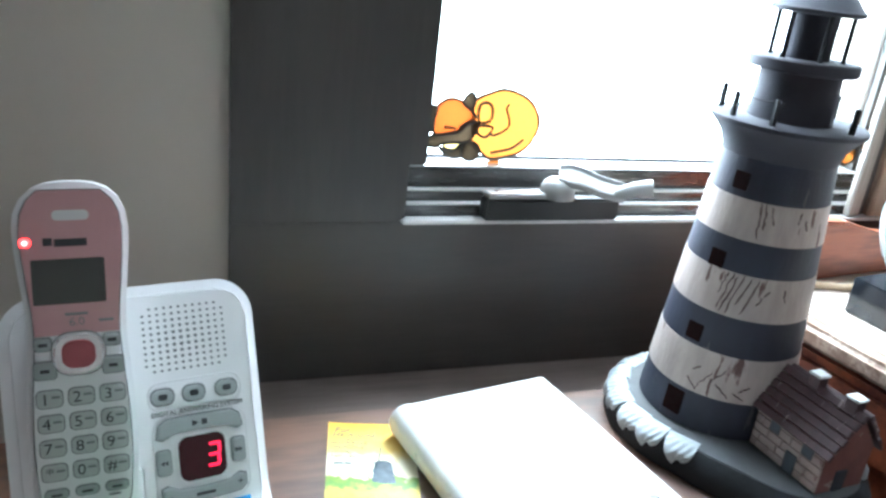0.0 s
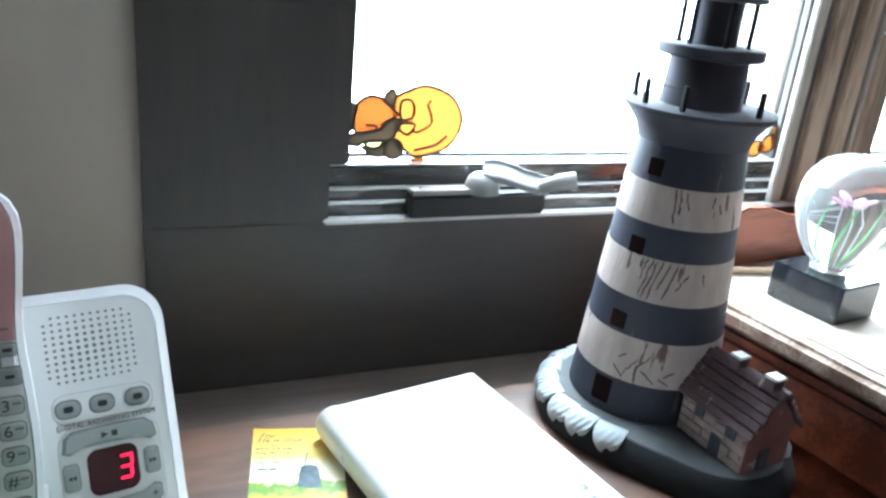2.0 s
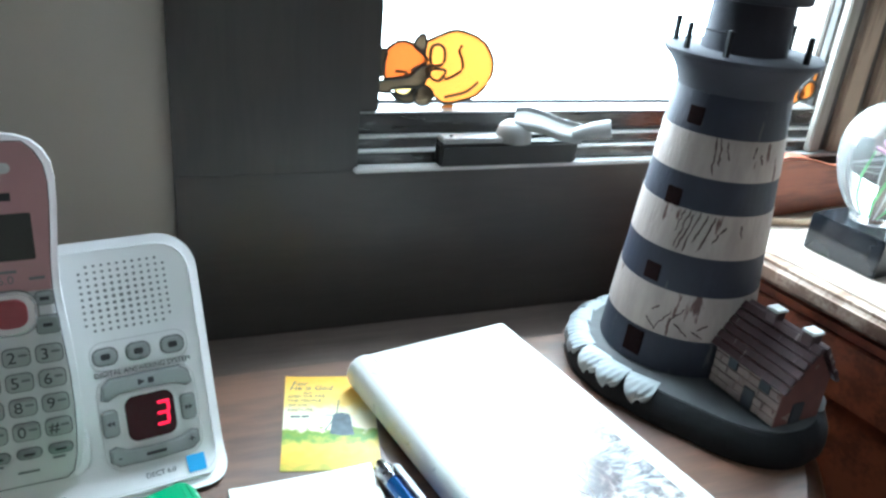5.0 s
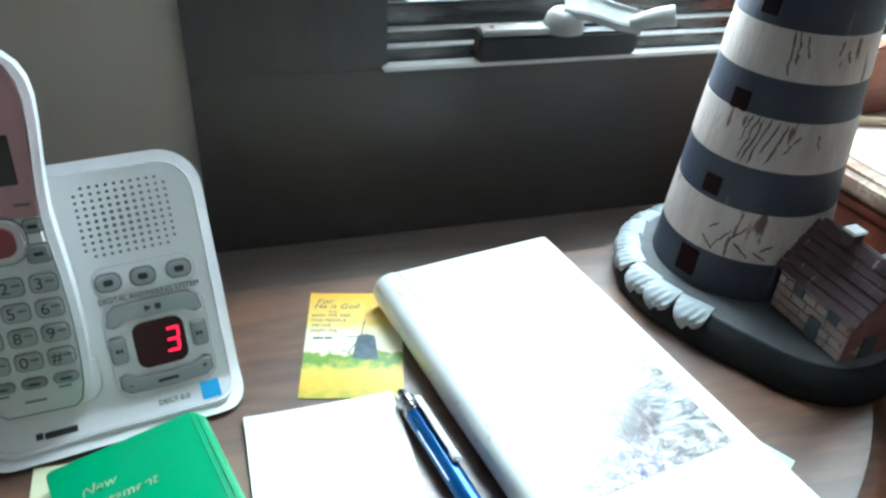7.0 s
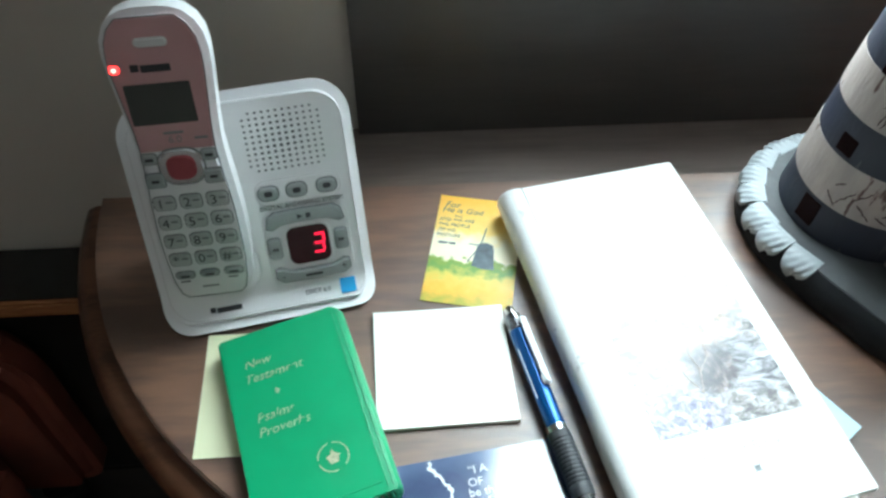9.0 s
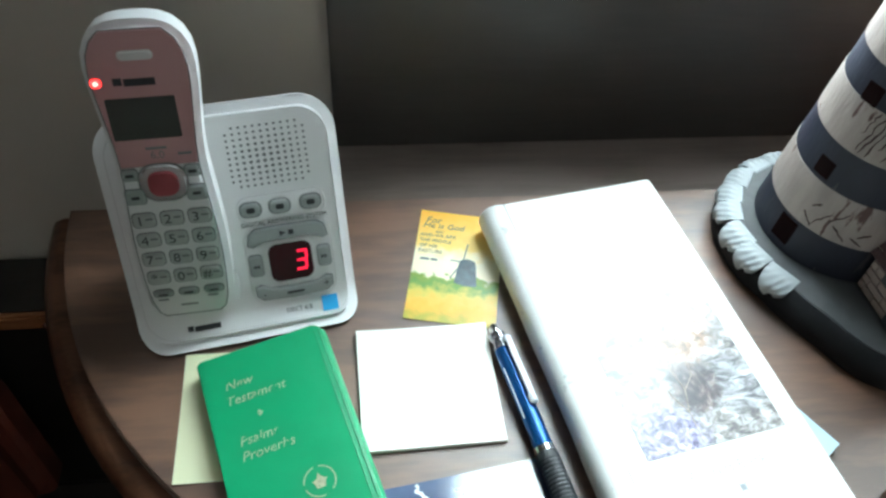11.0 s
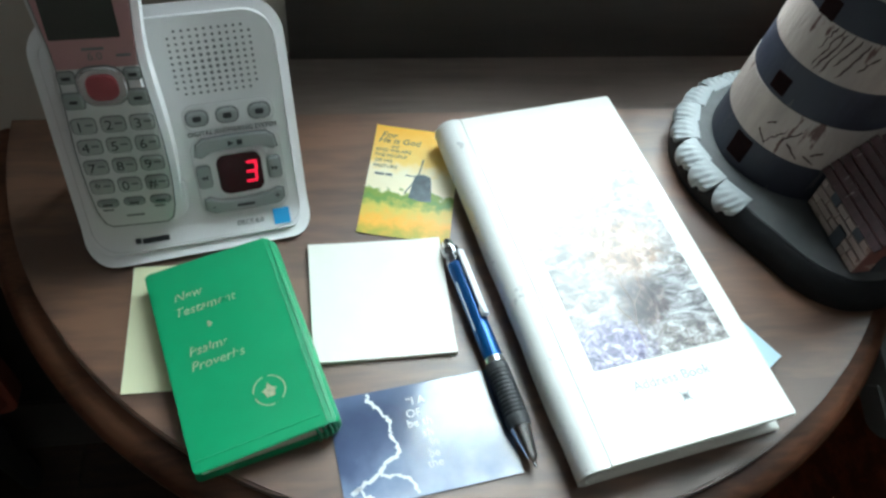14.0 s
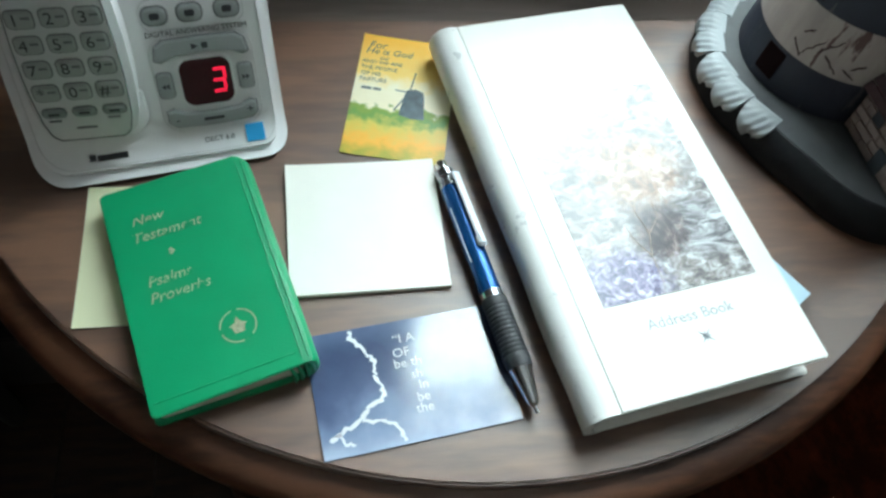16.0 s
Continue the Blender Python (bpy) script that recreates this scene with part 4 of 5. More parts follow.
def storm_card():
    ob = thing("storm_card", pose(0.0086, -0.2394, TOP + 0.0003, 0, 0, 7.8) @ Matrix.Scale(1.027, 4), "glossy printed card with a stormy blue sky", "card")
    w, h = 0.0853, 0.0560
    bm = curled(w, h, 0.0005, 0.0003)
    bm.transform(Matrix.Translation((-w / 2, -h / 2, 0)))
    part("card", bm, M["storm"], ob, "glossy dark blue card")
    Z = 0.0006
    rnd = random.Random(4)

    def streak(pts, wd):
        out = []
        for (x0, y0), (x1, y1) in zip(pts, pts[1:]):
            for k in range(6):
                f = k / 6
                out.append((x0 + (x1 - x0) * f + rnd.uniform(-1, 1) * 0.0009, y0 + (y1 - y0) * f + rnd.uniform(-1, 1) * 0.0007))
        out.append(pts[-1])
        left, right = [], []
        for i, p in enumerate(out):
            q, r = out[max(0, i - 1)], out[min(len(out) - 1, i + 1)]
            d = Vector((r[0] - q[0], r[1] - q[1])).normalized()
            ww = wd * rnd.uniform(0.5, 1.4)
            left.append((p[0] - d.y * ww, p[1] + d.x * ww))
            right.append((p[0] + d.y * ww, p[1] - d.x * ww))
        b = bmesh.new()
        L = [b.verts.new((*q, Z)) for q in left]
        R = [b.verts.new((*q, Z)) for q in right]
        for i in range(len(L) - 1):
            b.faces.new((L[i], R[i], R[i + 1], L[i + 1]))
        return b
    part("cloud_edge_print", streak([(-0.0222, 0.0278), (-0.0232, 0.0237), (-0.0185, 0.0177), (-0.0148, 0.0110), (-0.0150, 0.0043), (-0.0128, -0.0054), (-0.0202, -0.0089), (-0.0248, -0.0142),
                                     (-0.0351, -0.0181), (-0.0389, -0.0202)], 0.00085), M["bolt"], ob, "ragged bright cloud edge", smooth=0)
    part("cloud_edge_print", streak([(-0.0249, -0.0149), (-0.0156, -0.0162), (-0.0103, -0.0199), (-0.0082, -0.0265)], 0.00080), M["bolt"], ob, smooth=0)
    part("cloud_edge_print", streak([(-0.0351, -0.0181), (-0.0330, -0.0225), (-0.0290, -0.0240)], 0.00055), M["bolt"], ob, smooth=0)
    for s, x, y in (("\u201cI A", -0.0060, 0.0190), ("OF", -0.0052, 0.0125), ("be th", -0.0081, 0.0074), ("sh", -0.0006, 0.0015), ("In", 0.0013, -0.0037), ("be", 0.0000, -0.0092), ("the", -0.0021, -0.0140)):
        part("lettering", lettering(s, 0.0060, 0.00006), M["bolt"], ob, "white print", at=Matrix.Translation((x + 0.0016 * len(s), y, Z)))


def testament():
    L, W, T = 0.1165, 0.0712, 0.0165
    THIN = 0.60                                 # the fore edge is thinner than the spine
    ob = thing("pocket_testament", pose(-0.1320, -0.1420, TOP + 0.0007, 0, 0, 16.2), "small green leatherette pocket testament with gold lettering", "book")
    COVER = Matrix.Translation((0, 0, T * THIN)) @ Matrix.Rotation(-math.atan(T * (1 - THIN) / W), 4, "Y")

    def wedge(bm):
        for v in bm.verts:
            v.co.z *= THIN + (1 - THIN) * v.co.x / W
        return bm
    r = (0.003, 0.006, 0.006, 0.003)
    part("page_block", wedge(slab(rounded(0.0020, -L + 0.0028, W - 0.006, -0.0028, 0.003), 0.0012, T - 0.0012)), M["pages"], ob, "pale page block")
    part("back_cover", wedge(slab(rounded(0, -L, W - 0.002, 0, r), 0, 0.0013, 0.0005)), M["green"], ob)
    part("front_cover", wedge(slab(rounded(0, -L, W - 0.0045, 0, (0.003, 0.002, 0.0030, 0.003)), T - 0.0013, T, 0.0006)), M["green"], ob, "green grained cover")
    sp = bmesh.new()
    prof = [(W - 0.009, T), (W - 0.0055, T + 0.0002), (W - 0.0025, T - 0.0006), (W - 0.0004, T - 0.0030), (W + 0.0004, T / 2), (W - 0.0004, 0.0030), (W - 0.0025, 0.0006), (W - 0.009, 0.0),
            (W - 0.009, 0.0014), (W - 0.0040, 0.0022), (W - 0.0022, T / 2), (W - 0.0040, T - 0.0022), (W - 0.009, T - 0.0014)]
    ends = [[sp.verts.new((W - 0.009 + (x - W + 0.009) * k, y, z)) for x, z in prof] for y, k in
            ((-L + 0.0004, 0.80), (-L + 0.0012, 0.93), (-L + 0.003, 1.0), (-L * 0.66, 1.0), (-L * 0.33, 1.0), (-0.0065, 1.0), (-0.0040, 0.93), (-0.0020, 0.78), (-0.0004, 0.45))]
    for p, q in zip(ends, ends[1:]):
        for k in range(len(prof)):
            sp.faces.new((p[k], q[k], q[(k + 1) % len(prof)], p[(k + 1) % len(prof)]))
    sp.faces.new(ends[0])
    sp.faces.new(list(reversed(ends[-1])))
    part("spine", wedge(sp), M["green"], ob, "rounded green spine")
    # pressed hinge and border lines
    for x in (0.0645, 0.0672):
        part("hinge_ridge", wedge(tube([(x, -0.004, T - 0.0001), (x, -L * 0.5, T), (x, -L + 0.003, T - 0.0001)], 0.00042, 8)), M["green"], ob)
    part("border_line", wedge(tube([(0.002, -L + 0.0062, T), (W - 0.009, -L + 0.0062, T)], 0.00030, 6)), M["green"], ob)
    for k in range(6):
        f = k / 5
        x = W - 0.0115 + 0.0105 * math.sin(f * 1.45)
        y = -L - 0.0006 + 0.0040 * (1 - math.cos(f * 1.45))
        part("spine_fold", wedge(tube([(x - 0.0012, y + 0.0010, T - 0.0010), (x, y - 0.0005, T * 0.66), (x + 0.0004, y - 0.0007, T * 0.36), (x, y, 0.0012)], [0.0006, 0.0011, 0.0011, 0.0007], 8)), M["green"], ob)
    Z = 0.00012
    for s, x, y, size in (("New", 0.0185, -0.0205, 0.0074), ("Testament", 0.0255, -0.0300, 0.0074), ("Psalms", 0.0215, -0.0545, 0.0074), ("Proverbs", 0.0243, -0.0630, 0.0074)):
        part("lettering", lettering(s, size, 0.00008, shear=0.25), M["gold"], ob, "faded gold letters", at=COVER @ Matrix.Translation((x, y, Z)))
    st = slab([(0.0234, -0.0417), (0.0252, -0.0397), (0.0270, -0.0417), (0.0252, -0.0437)], Z, Z + 0.0001)
    part("ornament", st, M["gold"], ob, at=COVER)
    ring = bmesh.new()
    n, cx, cy = 40, 0.0436, -0.0890
    inn = [ring.verts.new((cx + 0.0074 * math.cos(2 * math.pi * i / n), cy + 0.0074 * math.sin(2 * math.pi * i / n), Z + 0.0001)) for i in range(n)]
    out = [ring.verts.new((cx + 0.0081 * math.cos(2 * math.pi * i / n), cy + 0.0081 * math.sin(2 * math.pi * i / n), Z + 0.0001)) for i in range(n)]
    for i in range(n):
        ring.faces.new((inn[i], out[i], out[(i + 1) % n], inn[(i + 1) % n]))
    part("emblem_ring", ring, M["gold"], ob, "thin gold ring", at=COVER, smooth=0)
    urn = ((0.0022, -0.0034), (0.0028, -0.0004), (0.0040, 0.0004), (0.0022, 0.0012), (0.0010, 0.0026))
    part("emblem", slab([(cx + x, cy + y) for x, y in urn] + [(cx, cy + 0.0048)] + [(cx - x, cy + y) for x, y in reversed(urn)], Z, Z + 0.0001), M["gold"], ob, "small gold emblem", at=COVER)


def address_book():
    L, W, T = 0.2319, 0.1185, 0.0215
    ob = thing("address_book", pose(0.1524, -0.0232, TOP + 0.0008, 0, 0, 10.5), "tall cream address book with a garden painting on its cover", "book")
    # x runs from the fore edge at 0 to the spine at -W
    part("page_block", (slab(rounded(-W + 0.010, -L + 0.004, -0.005, -0.004, 0.001, 2), 0.0037, T - 0.0026)), M["pages"], ob, "cream page block")
    part("back_cover", (slab(rounded(-W + 0.003, -L, 0, 0, 0.0015, 3), 0.0002, 0.0028, 0.0008)), M["cream"], ob)
    part("front_cover", (slab(rounded(-W + 0.0150, -L, 0, 0, (0.0005, 0.0018, 0.0018, 0.0005), 3), T - 0.0026, T, 0.0009)), M["cream"], ob, "cream laminated cover")
    sp = bmesh.new()
    prof = [(-W + 0.0147, T - 0.0004), (-W + 0.0105, T + 0.0004), (-W + 0.0055, T - 0.0006), (-W + 0.0018, T - 0.0038), (-W, T - 0.0085), (-W, 0.0080), (-W + 0.0018, 0.0030), (-W + 0.0060, 0.0004),
            (-W + 0.0100, 0.0003), (-W + 0.0050, 0.0060), (-W + 0.0040, T / 2), (-W + 0.0055, T - 0.0055), (-W + 0.0105, T - 0.0026), (-W + 0.0143, T - 0.0026)]
    rnd = random.Random(2)
    rows = []
    for i in range(13):
        y = -L + L * i / 12
        w = rnd.uniform(-0.0004, 0.0004)
        rows.append([sp.verts.new((x + w * (0 < k < 8), y, z)) for k, (x, z) in enumerate(prof)])
    for p, q in zip(rows, rows[1:]):
        for k in range(len(prof)):
            sp.faces.new((p[k], q[k], q[(k + 1) % len(prof)], p[(k + 1) % len(prof)]))
    sp.faces.new(rows[0])
    sp.faces.new(list(reversed(rows[-1])))
    part("spine", (sp), M["spine"], ob, "rounded worn white spine with creased ends")
    part("hinge", (box(-W + 0.0138, -L + 0.001, T - 0.0034, -W + 0.0165, -0.001, T - 0.0007)), M["spine"], ob, "pressed cover hinge")
    Z = T + 0.0001
    pw, ph = 0.0796, 0.1230
    k = Matrix.Translation((-0.0122 - pw, -L + 0.0476, Z))
    pic = (slab(rounded(0, 0, pw, ph, 0.0002, 2), 0, 0.00015))
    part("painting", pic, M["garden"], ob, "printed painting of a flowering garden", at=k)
    for pts in ([(0.033, 0.004), (0.034, 0.020), (0.038, 0.032), (0.036, 0.045), (0.040, 0.055)], [(0.034, 0.020), (0.029, 0.030), (0.028, 0.038)], [(0.038, 0.032), (0.046, 0.040), (0.047, 0.050)], [(0.052, 0.058), (0.055, 0.070), (0.052, 0.082), (0.056, 0.092)]):
        q = tube([(x, y, 0.00012) for x, y in pts], 0.00022, 5)
        part("branch_print", q, M["twig"], ob, "thin tan branch", at=k)
    part("lettering", (lettering("Address Book", 0.0076, 0.00006)), M["faint"], ob, "pale grey letters", at=Matrix.Translation((-0.0540, -L + 0.0345, Z)))
    orn = None
    for i in range(8):
        t = radians(45 * i)
        orn = merge(orn, slab([(-0.0514 + 0.0048 * math.cos(t) * (1 if i % 2 else 0.6), 0.0048 * math.sin(t) * (1 if i % 2 else 0.6)), (-0.0514 + 0.0007 * math.cos(t + 1.2), 0.0007 * math.sin(t + 1.2)), (-0.0514 + 0.0007 * math.cos(t - 1.2), 0.0007 * math.sin(t - 1.2))], 0, 0.0001))
    part("ornament", orn, M["faint"], ob, at=Matrix.Translation((0, -L + 0.0234, Z)))
    slip = slab([(-0.030, -0.150), (0.0015, -0.142), (0.0231, -0.1952), (0.0058, -0.2031), (-0.030, -0.205)], 0.0032, 0.0035)
    part("paper_slip", slip, M["bluepaper"], ob, "pale blue slip tucked under the cover")


def pencil():
    top, tip = Vector((0.0336, -0.1248, 0.0066)), Vector((0.0611, -0.2619, 0.0062))
    d = tip - top
    L = d.length
    m = Matrix.Translation(Vector((top.x, top.y, TOP + top.z))) @ d.to_track_quat("Z", "Y").to_matrix().to_4x4() @ Matrix.Diagonal((1.18, 1.18, 1.0, 1.0))
    ob = thing("mechanical_pencil", m, "blue and chrome mechanical pencil with a black rubber grip", "pencil")
    part("push_button", lathe([(0.0022, 0), (0.0026, 0.0008), (0.0026, 0.0060)], 20), M["chrome"], ob, "chrome push button")
    part("cap", lathe([(0.0037, 0.0058), (0.0042, 0.0064), (0.0042, 0.0105), (0.0034, 0.0112), (0.0034, 0.0135), (0.0043, 0.0142), (0.0043, 0.0170)], 28), M["darkchrome"], ob, "ringed dark chrome cap")
    part("barrel", lathe([(0.0043, 0.0171), (0.0045, 0.0185), (0.0045, 0.0790)], 32), M["pencilblue"], ob, "metallic blue barrel")
    part("ring", lathe([(0.0048, 0.0791), (0.0048, 0.0822)], 32), M["chrome"], ob)
    grip = [(0.0048, 0.0823), (0.0053, 0.0850)]
    z = 0.0870
    while z < 0.1130:
        grip += [(0.0053, z), (0.0050, z + 0.0004), (0.0050, z + 0.0009), (0.0053, z + 0.0013)]
        z += 0.0022
    grip += [(0.0054, 0.1150), (0.0050, 0.1185)]
    part("grip", lathe(grip, 32), M["rubber"], ob, "ribbed black rubber grip")
    part("cone", lathe([(0.0046, 0.1186), (0.0042, 0.1215), (0.0024, 0.1340), (0.0014, 0.1362), (0.0007, 0.1368), (0.0006, L)], 28), M["chrome"], ob, "chrome cone")
    clip = box(-0.0019, 0.0062, 0.0120, 0.0019, 0.0072, 0.0560, 0.0004)
    clip = box(-0.0019, 0.0036, 0.0120, 0.0019, 0.0072, 0.0142, 0.0003, clip)
    clip = box(-0.0021, 0.0047, 0.0505, 0.0021, 0.0076, 0.0565, 0.0010, clip)
    clip.transform(Matrix.Rotation(radians(-25), 4, "Z"))
    part("print_line", tube([(0.0028, 0.0036, 0.030), (0.0028, 0.0036, 0.062)], 0.00025, 6), M["satin"], ob, "fine pale print along the barrel", at=Matrix.Rotation(radians(95), 4, "Z"))
    part("clip", clip, M["satin"], ob, "chrome pocket clip")


loose_notes()
windmill_card()
storm_card()
testament()
address_book()
pencil()


# ---- lighthouse ----
LIGHT = (0.2638, -0.0674)
STRIPES = (0.8766, 0.8520, 0.8313, 0.8032, 0.7779, 0.7476)


def lighthouse():
    ob = thing("lighthouse_model", pose(LIGHT[0], LIGHT[1], TOP), "painted wooden lighthouse model with worn navy and white bands", "lighthouse model")
    R = lambda z: 0.0522 - 0.0885 * z
    # base: two circles and the sides between them
    big, small = ((0.000, -0.002), 0.0690), ((0.0110, -0.0640), 0.0490)
    pts = []
    for i in range(96):
        t = 2 * math.pi * i / 96
        d = Vector((math.cos(t), math.sin(t)))
        pts.append(max((Vector(c) + r * d for c, r in (big, small)), key=lambda p: p.dot(d)))
    n = len(pts)
    dense = []
    for i in range(n):
        a, b = pts[i], pts[(i + 1) % n]
        k = max(1, int((b - a).length / 0.006))
        dense += [a.lerp(b, j / k) for j in range(k)]
    wob = [p * (1 + 0.018 * noise.noise((p.x * 40, p.y * 40, 0.3))) for p in dense]
    bm = bmesh.new()
    rings = []
    for z, g in ((0.0, 0.0022), (0.004, 0.0040), (0.010, 0.0038), (0.016, 0.0010), (0.0196, -0.0018), (0.0212, -0.0040)):
        ring = []
        for p in wob:
            k = 1 + (g + 0.0008 * noise.noise((p.x * 90, p.y * 90, z * 120))) / p.length
            ring.append(bm.verts.new((p.x * k, p.y * k, z)))
        rings.append(ring)
    for p, q in zip(rings, rings[1:]):
        for k in range(len(p)):
            bm.faces.new((p[k], p[(k + 1) % len(p)], q[(k + 1) % len(p)], q[k]))
    bm.faces.new(list(reversed(rings[0])))
    bm.faces.new(rings[-1])
    part("base", bm, M["rock"], ob, "near-black rounded wooden base", smooth=60)
    part("base_top", slab([(p.x * 0.955, p.y * 0.955) for p in wob], 0.0205, 0.0217, 0.0005), M["basepaint"], ob, "grey washed top of the base")

    # foam tongues that hang over the edge on the sea side
    start = min(range(len(dense)), key=lambda k: abs(math.atan2(dense[k].y, dense[k].x) - radians(82)))
    step, walked, k, spots = 0.0196, 0.0, start, []
    while len(spots) < 9:
        p, q = dense[k % len(dense)], dense[(k + 1) % len(dense)]
        if walked >= step * len(spots):
            t = (dense[(k + 2) % len(dense)] - dense[(k - 2) % len(dense)]).normalized()
            spots.append((p, Vector((t.y, -t.x))))
        walked += (q - p).length
        k += 1
    for i, (p, d) in enumerate(spots):
        sh = bmesh.new()
        nf, nv = 16, 30
        rows = []
        for r in range(nf + 1):
            f = r / nf
            bend = max(0.0, f - 0.42) / 0.58
            x = -0.0090 + 0.0140 * min(1.0, f * 1.25)
            z = 0.0009 - 0.0092 * bend ** 1.5
            half = 0.0102 * (1.0 if f < 0.45 else math.sqrt(max(0.0, 1 - ((f - 0.45) / 0.57) ** 2)))
            row = []
            for k in range(nv + 1):
                v = -1 + 2 * k / nv
                ridge = 0.00050 * math.sin(2 * math.pi * 4.2 * math.hypot(f - 0.15, 0.55 * (v + 1.1))) * min(1.0, max(0.0, f - 0.18) * 3)
                row.append(sh.verts.new((x + ridge * bend, v * half + 0.0016 * f * f, z + ridge * (1 - 0.5 * bend) - 0.0026 * v * v * f + 0.0017 * v * f)))
            rows.append(row)
        for r in range(nf):
            for k in range(nv):
                sh.faces.new((rows[r][k], rows[r + 1][k], rows[r + 1][k + 1], rows[r][k + 1]))
        ex = bmesh.ops.extrude_face_region(sh, geom=list(sh.faces))
        bmesh.ops.translate(sh, verts=[v for v in ex["geom"] if isinstance(v, bmesh.types.BMVert)], vec=(-0.0014, 0, -0.0016))
        part("wave", sh, M["foam"], ob, "pale scalloped wave with fine ridges", at=Matrix.Translation((p.x, p.y, 0.0216 + 0.0003 * (i % 2))) @ Matrix.Rotation(math.atan2(d.y, d.x) + 0.12 + 0.08 * math.sin(i * 2.3), 4, "Z"), smooth=70)
    # tower bands
    zs = [0.0225] + [z - TOP for z in reversed(STRIPES)] + [0.2000]
    for i, (a, b) in enumerate(zip(zs, zs[1:])):
        white = i in (1, 3, 5)
        top = i == len(zs) - 2
        ribs = []
        k = 5
        for j in range(k + 1):
            z = a + (b - a) * j / k
            ribs.append((R(z) + (0.0003 if white else 0.0), z))
        bm = lathe(ribs, 72)
        part("tower_band", bm, M["chalk"] if white else M["navy"], ob, "chipped white band with bare wood showing" if white else "navy blue painted band")
    # dark runs and cracks in the white bands
    rnd = random.Random(5)
    for lo, hi, runs in ((0.1520, 0.1766, ((224, 1.0, 0.1, 3), (229, 1.0, 0.35, 2), (234, 0.95, 0.5, 4), (262, 0.9, 0.6, -2), (268, 0.7, 0.45, 2))),
                         (0.1032, 0.1313, ((213, 0.98, 0.45, -4), (218, 1.0, 0.10, -7), (222, 0.98, 0.06, -8), (227, 1.0, 0.05, -9), (233, 0.96, 0.30, -8), (240, 0.95, 0.10, -10), (249, 0.75, 0.35, -9), (262, 0.8, 0.5, 3))),
                         (0.0476, 0.0779, ((205, 0.30, 0.06, 9), (214, 0.62, 0.48, -7), (222, 0.55, 0.12, -9), (226, 0.34, 0.08, 12), (233, 0.70, 0.30, -12), (240, 0.22, 0.08, 10), (252, 0.40, 0.25, -8)))):
        cr = None
        for az, a, b, drift in runs:
            path = []
            for k in range(9):
                f = k / 8
                z = lo + (hi - lo) * (a + (b - a) * f)
                t = radians(az + drift * f + rnd.uniform(-0.9, 0.9))
                r = R(z) + 0.0003
                path.append((r * math.cos(t), r * math.sin(t), z))
            cr = tube(path, [0.0002] + [rnd.uniform(0.0003, 0.0007) for _ in range(7)] + [0.0002], 6, cr)
        part("paint_cracks", cr, M["crack"], ob, "dark runs in the white paint")
    # small window openings facing the sea
    for z, w, h in ((0.1862, 0.0098, 0.0108), (0.1364, 0.0102, 0.0112), (0.0862, 0.0108, 0.0115), (0.0362, 0.0130, 0.0172)):
        a = radians(199.5)
        r = R(z)
        q = Matrix.Rotation(a, 4, "Z") @ Matrix.Translation((r - 0.0015, 0, z)) @ Matrix.Rotation(-math.atan(0.0912), 4, "Y")
        part("window_opening", box(-0.003, -w / 2, -h / 2, 0.0021, w / 2, h / 2, 0.0004), M["hole"], ob, "small dark square window", at=q)
    # gallery, drum and lantern
    part("gallery", lathe([(0.0344, 0.2000), (0.0350, 0.2030), (0.0372, 0.2090), (0.0425, 0.2160), (0.0458, 0.2190), (0.0462, 0.2215), (0.0448, 0.2224)], 64), M["grey"], ob, "flared grey gallery deck")
    posts = {}
    for t in (216, 178, 133, 285, 8, 78):
        x, y = 0.0405 * math.cos(radians(t)), 0.0405 * math.sin(radians(t))
        posts[t] = (x, y)
        part("rail_post", box(x - 0.0014, y - 0.0014, 0.2222, x + 0.0014, y + 0.0014, 0.2370, 0.0003), M["rock"], ob, "short dark rail post")
    (xa, ya), (xb, yb) = posts[216], posts[178]
    wire = [(xa + (xb - xa) * f, ya + (yb - ya) * f, 0.2355 - 0.004 * f * (1 - f) + 0.001 * f) for f in (0, 0.25, 0.5, 0.75)]
    part("rail_wire", tube([(xa * 0.97, ya * 0.97 - 0.004, 0.2362)] + wire, 0.00035, 6), M["rock"], ob, "bent broken rail wire")
    part("drum", lathe([(0.0252, 0.2222), (0.0248, 0.2240), (0.0234, 0.2510)], 56), M["grey"], ob, "slate grey upper drum")
    part("ring_deck", lathe([(0.0234, 0.2506), (0.0306, 0.2514), (0.0316, 0.2527), (0.0316, 0.2577), (0.0306, 0.2586)], 56), M["grey"], ob, "grey ring deck")
    part("lantern", lathe([(0.0135, 0.2586), (0.0130, 0.2840)], 40), M["grey"], ob, "grey lantern core")
    for i in range(6):
        t = radians(10 + 60 * i)
        part("lantern_post", tube([(0.0205 * math.cos(t), 0.0205 * math.sin(t), 0.2584), (0.0205 * math.cos(t), 0.0205 * math.sin(t), 0.2842)], 0.0015, 8), M["rock"], ob)
    part("roof", lathe([(0.0245, 0.2840), (0.0262, 0.2850), (0.0262, 0.2868), (0.0240, 0.2885), (0.0200, 0.2935), (0.0130, 0.2985), (0.0060, 0.3015), (0.0030, 0.3030), (0.0028, 0.3060), (0.0040, 0.3080), (0.0012, 0.3105)], 48), M["grey"], ob, "domed grey roof")
    # the keeper's house
    hx0, hx1, hy0, hy1 = -0.0075, 0.0305, -0.1030, -0.0490
    z0, ze, zr = 0.0221, 0.0500, 0.0735
    xm = (hx0 + hx1) / 2
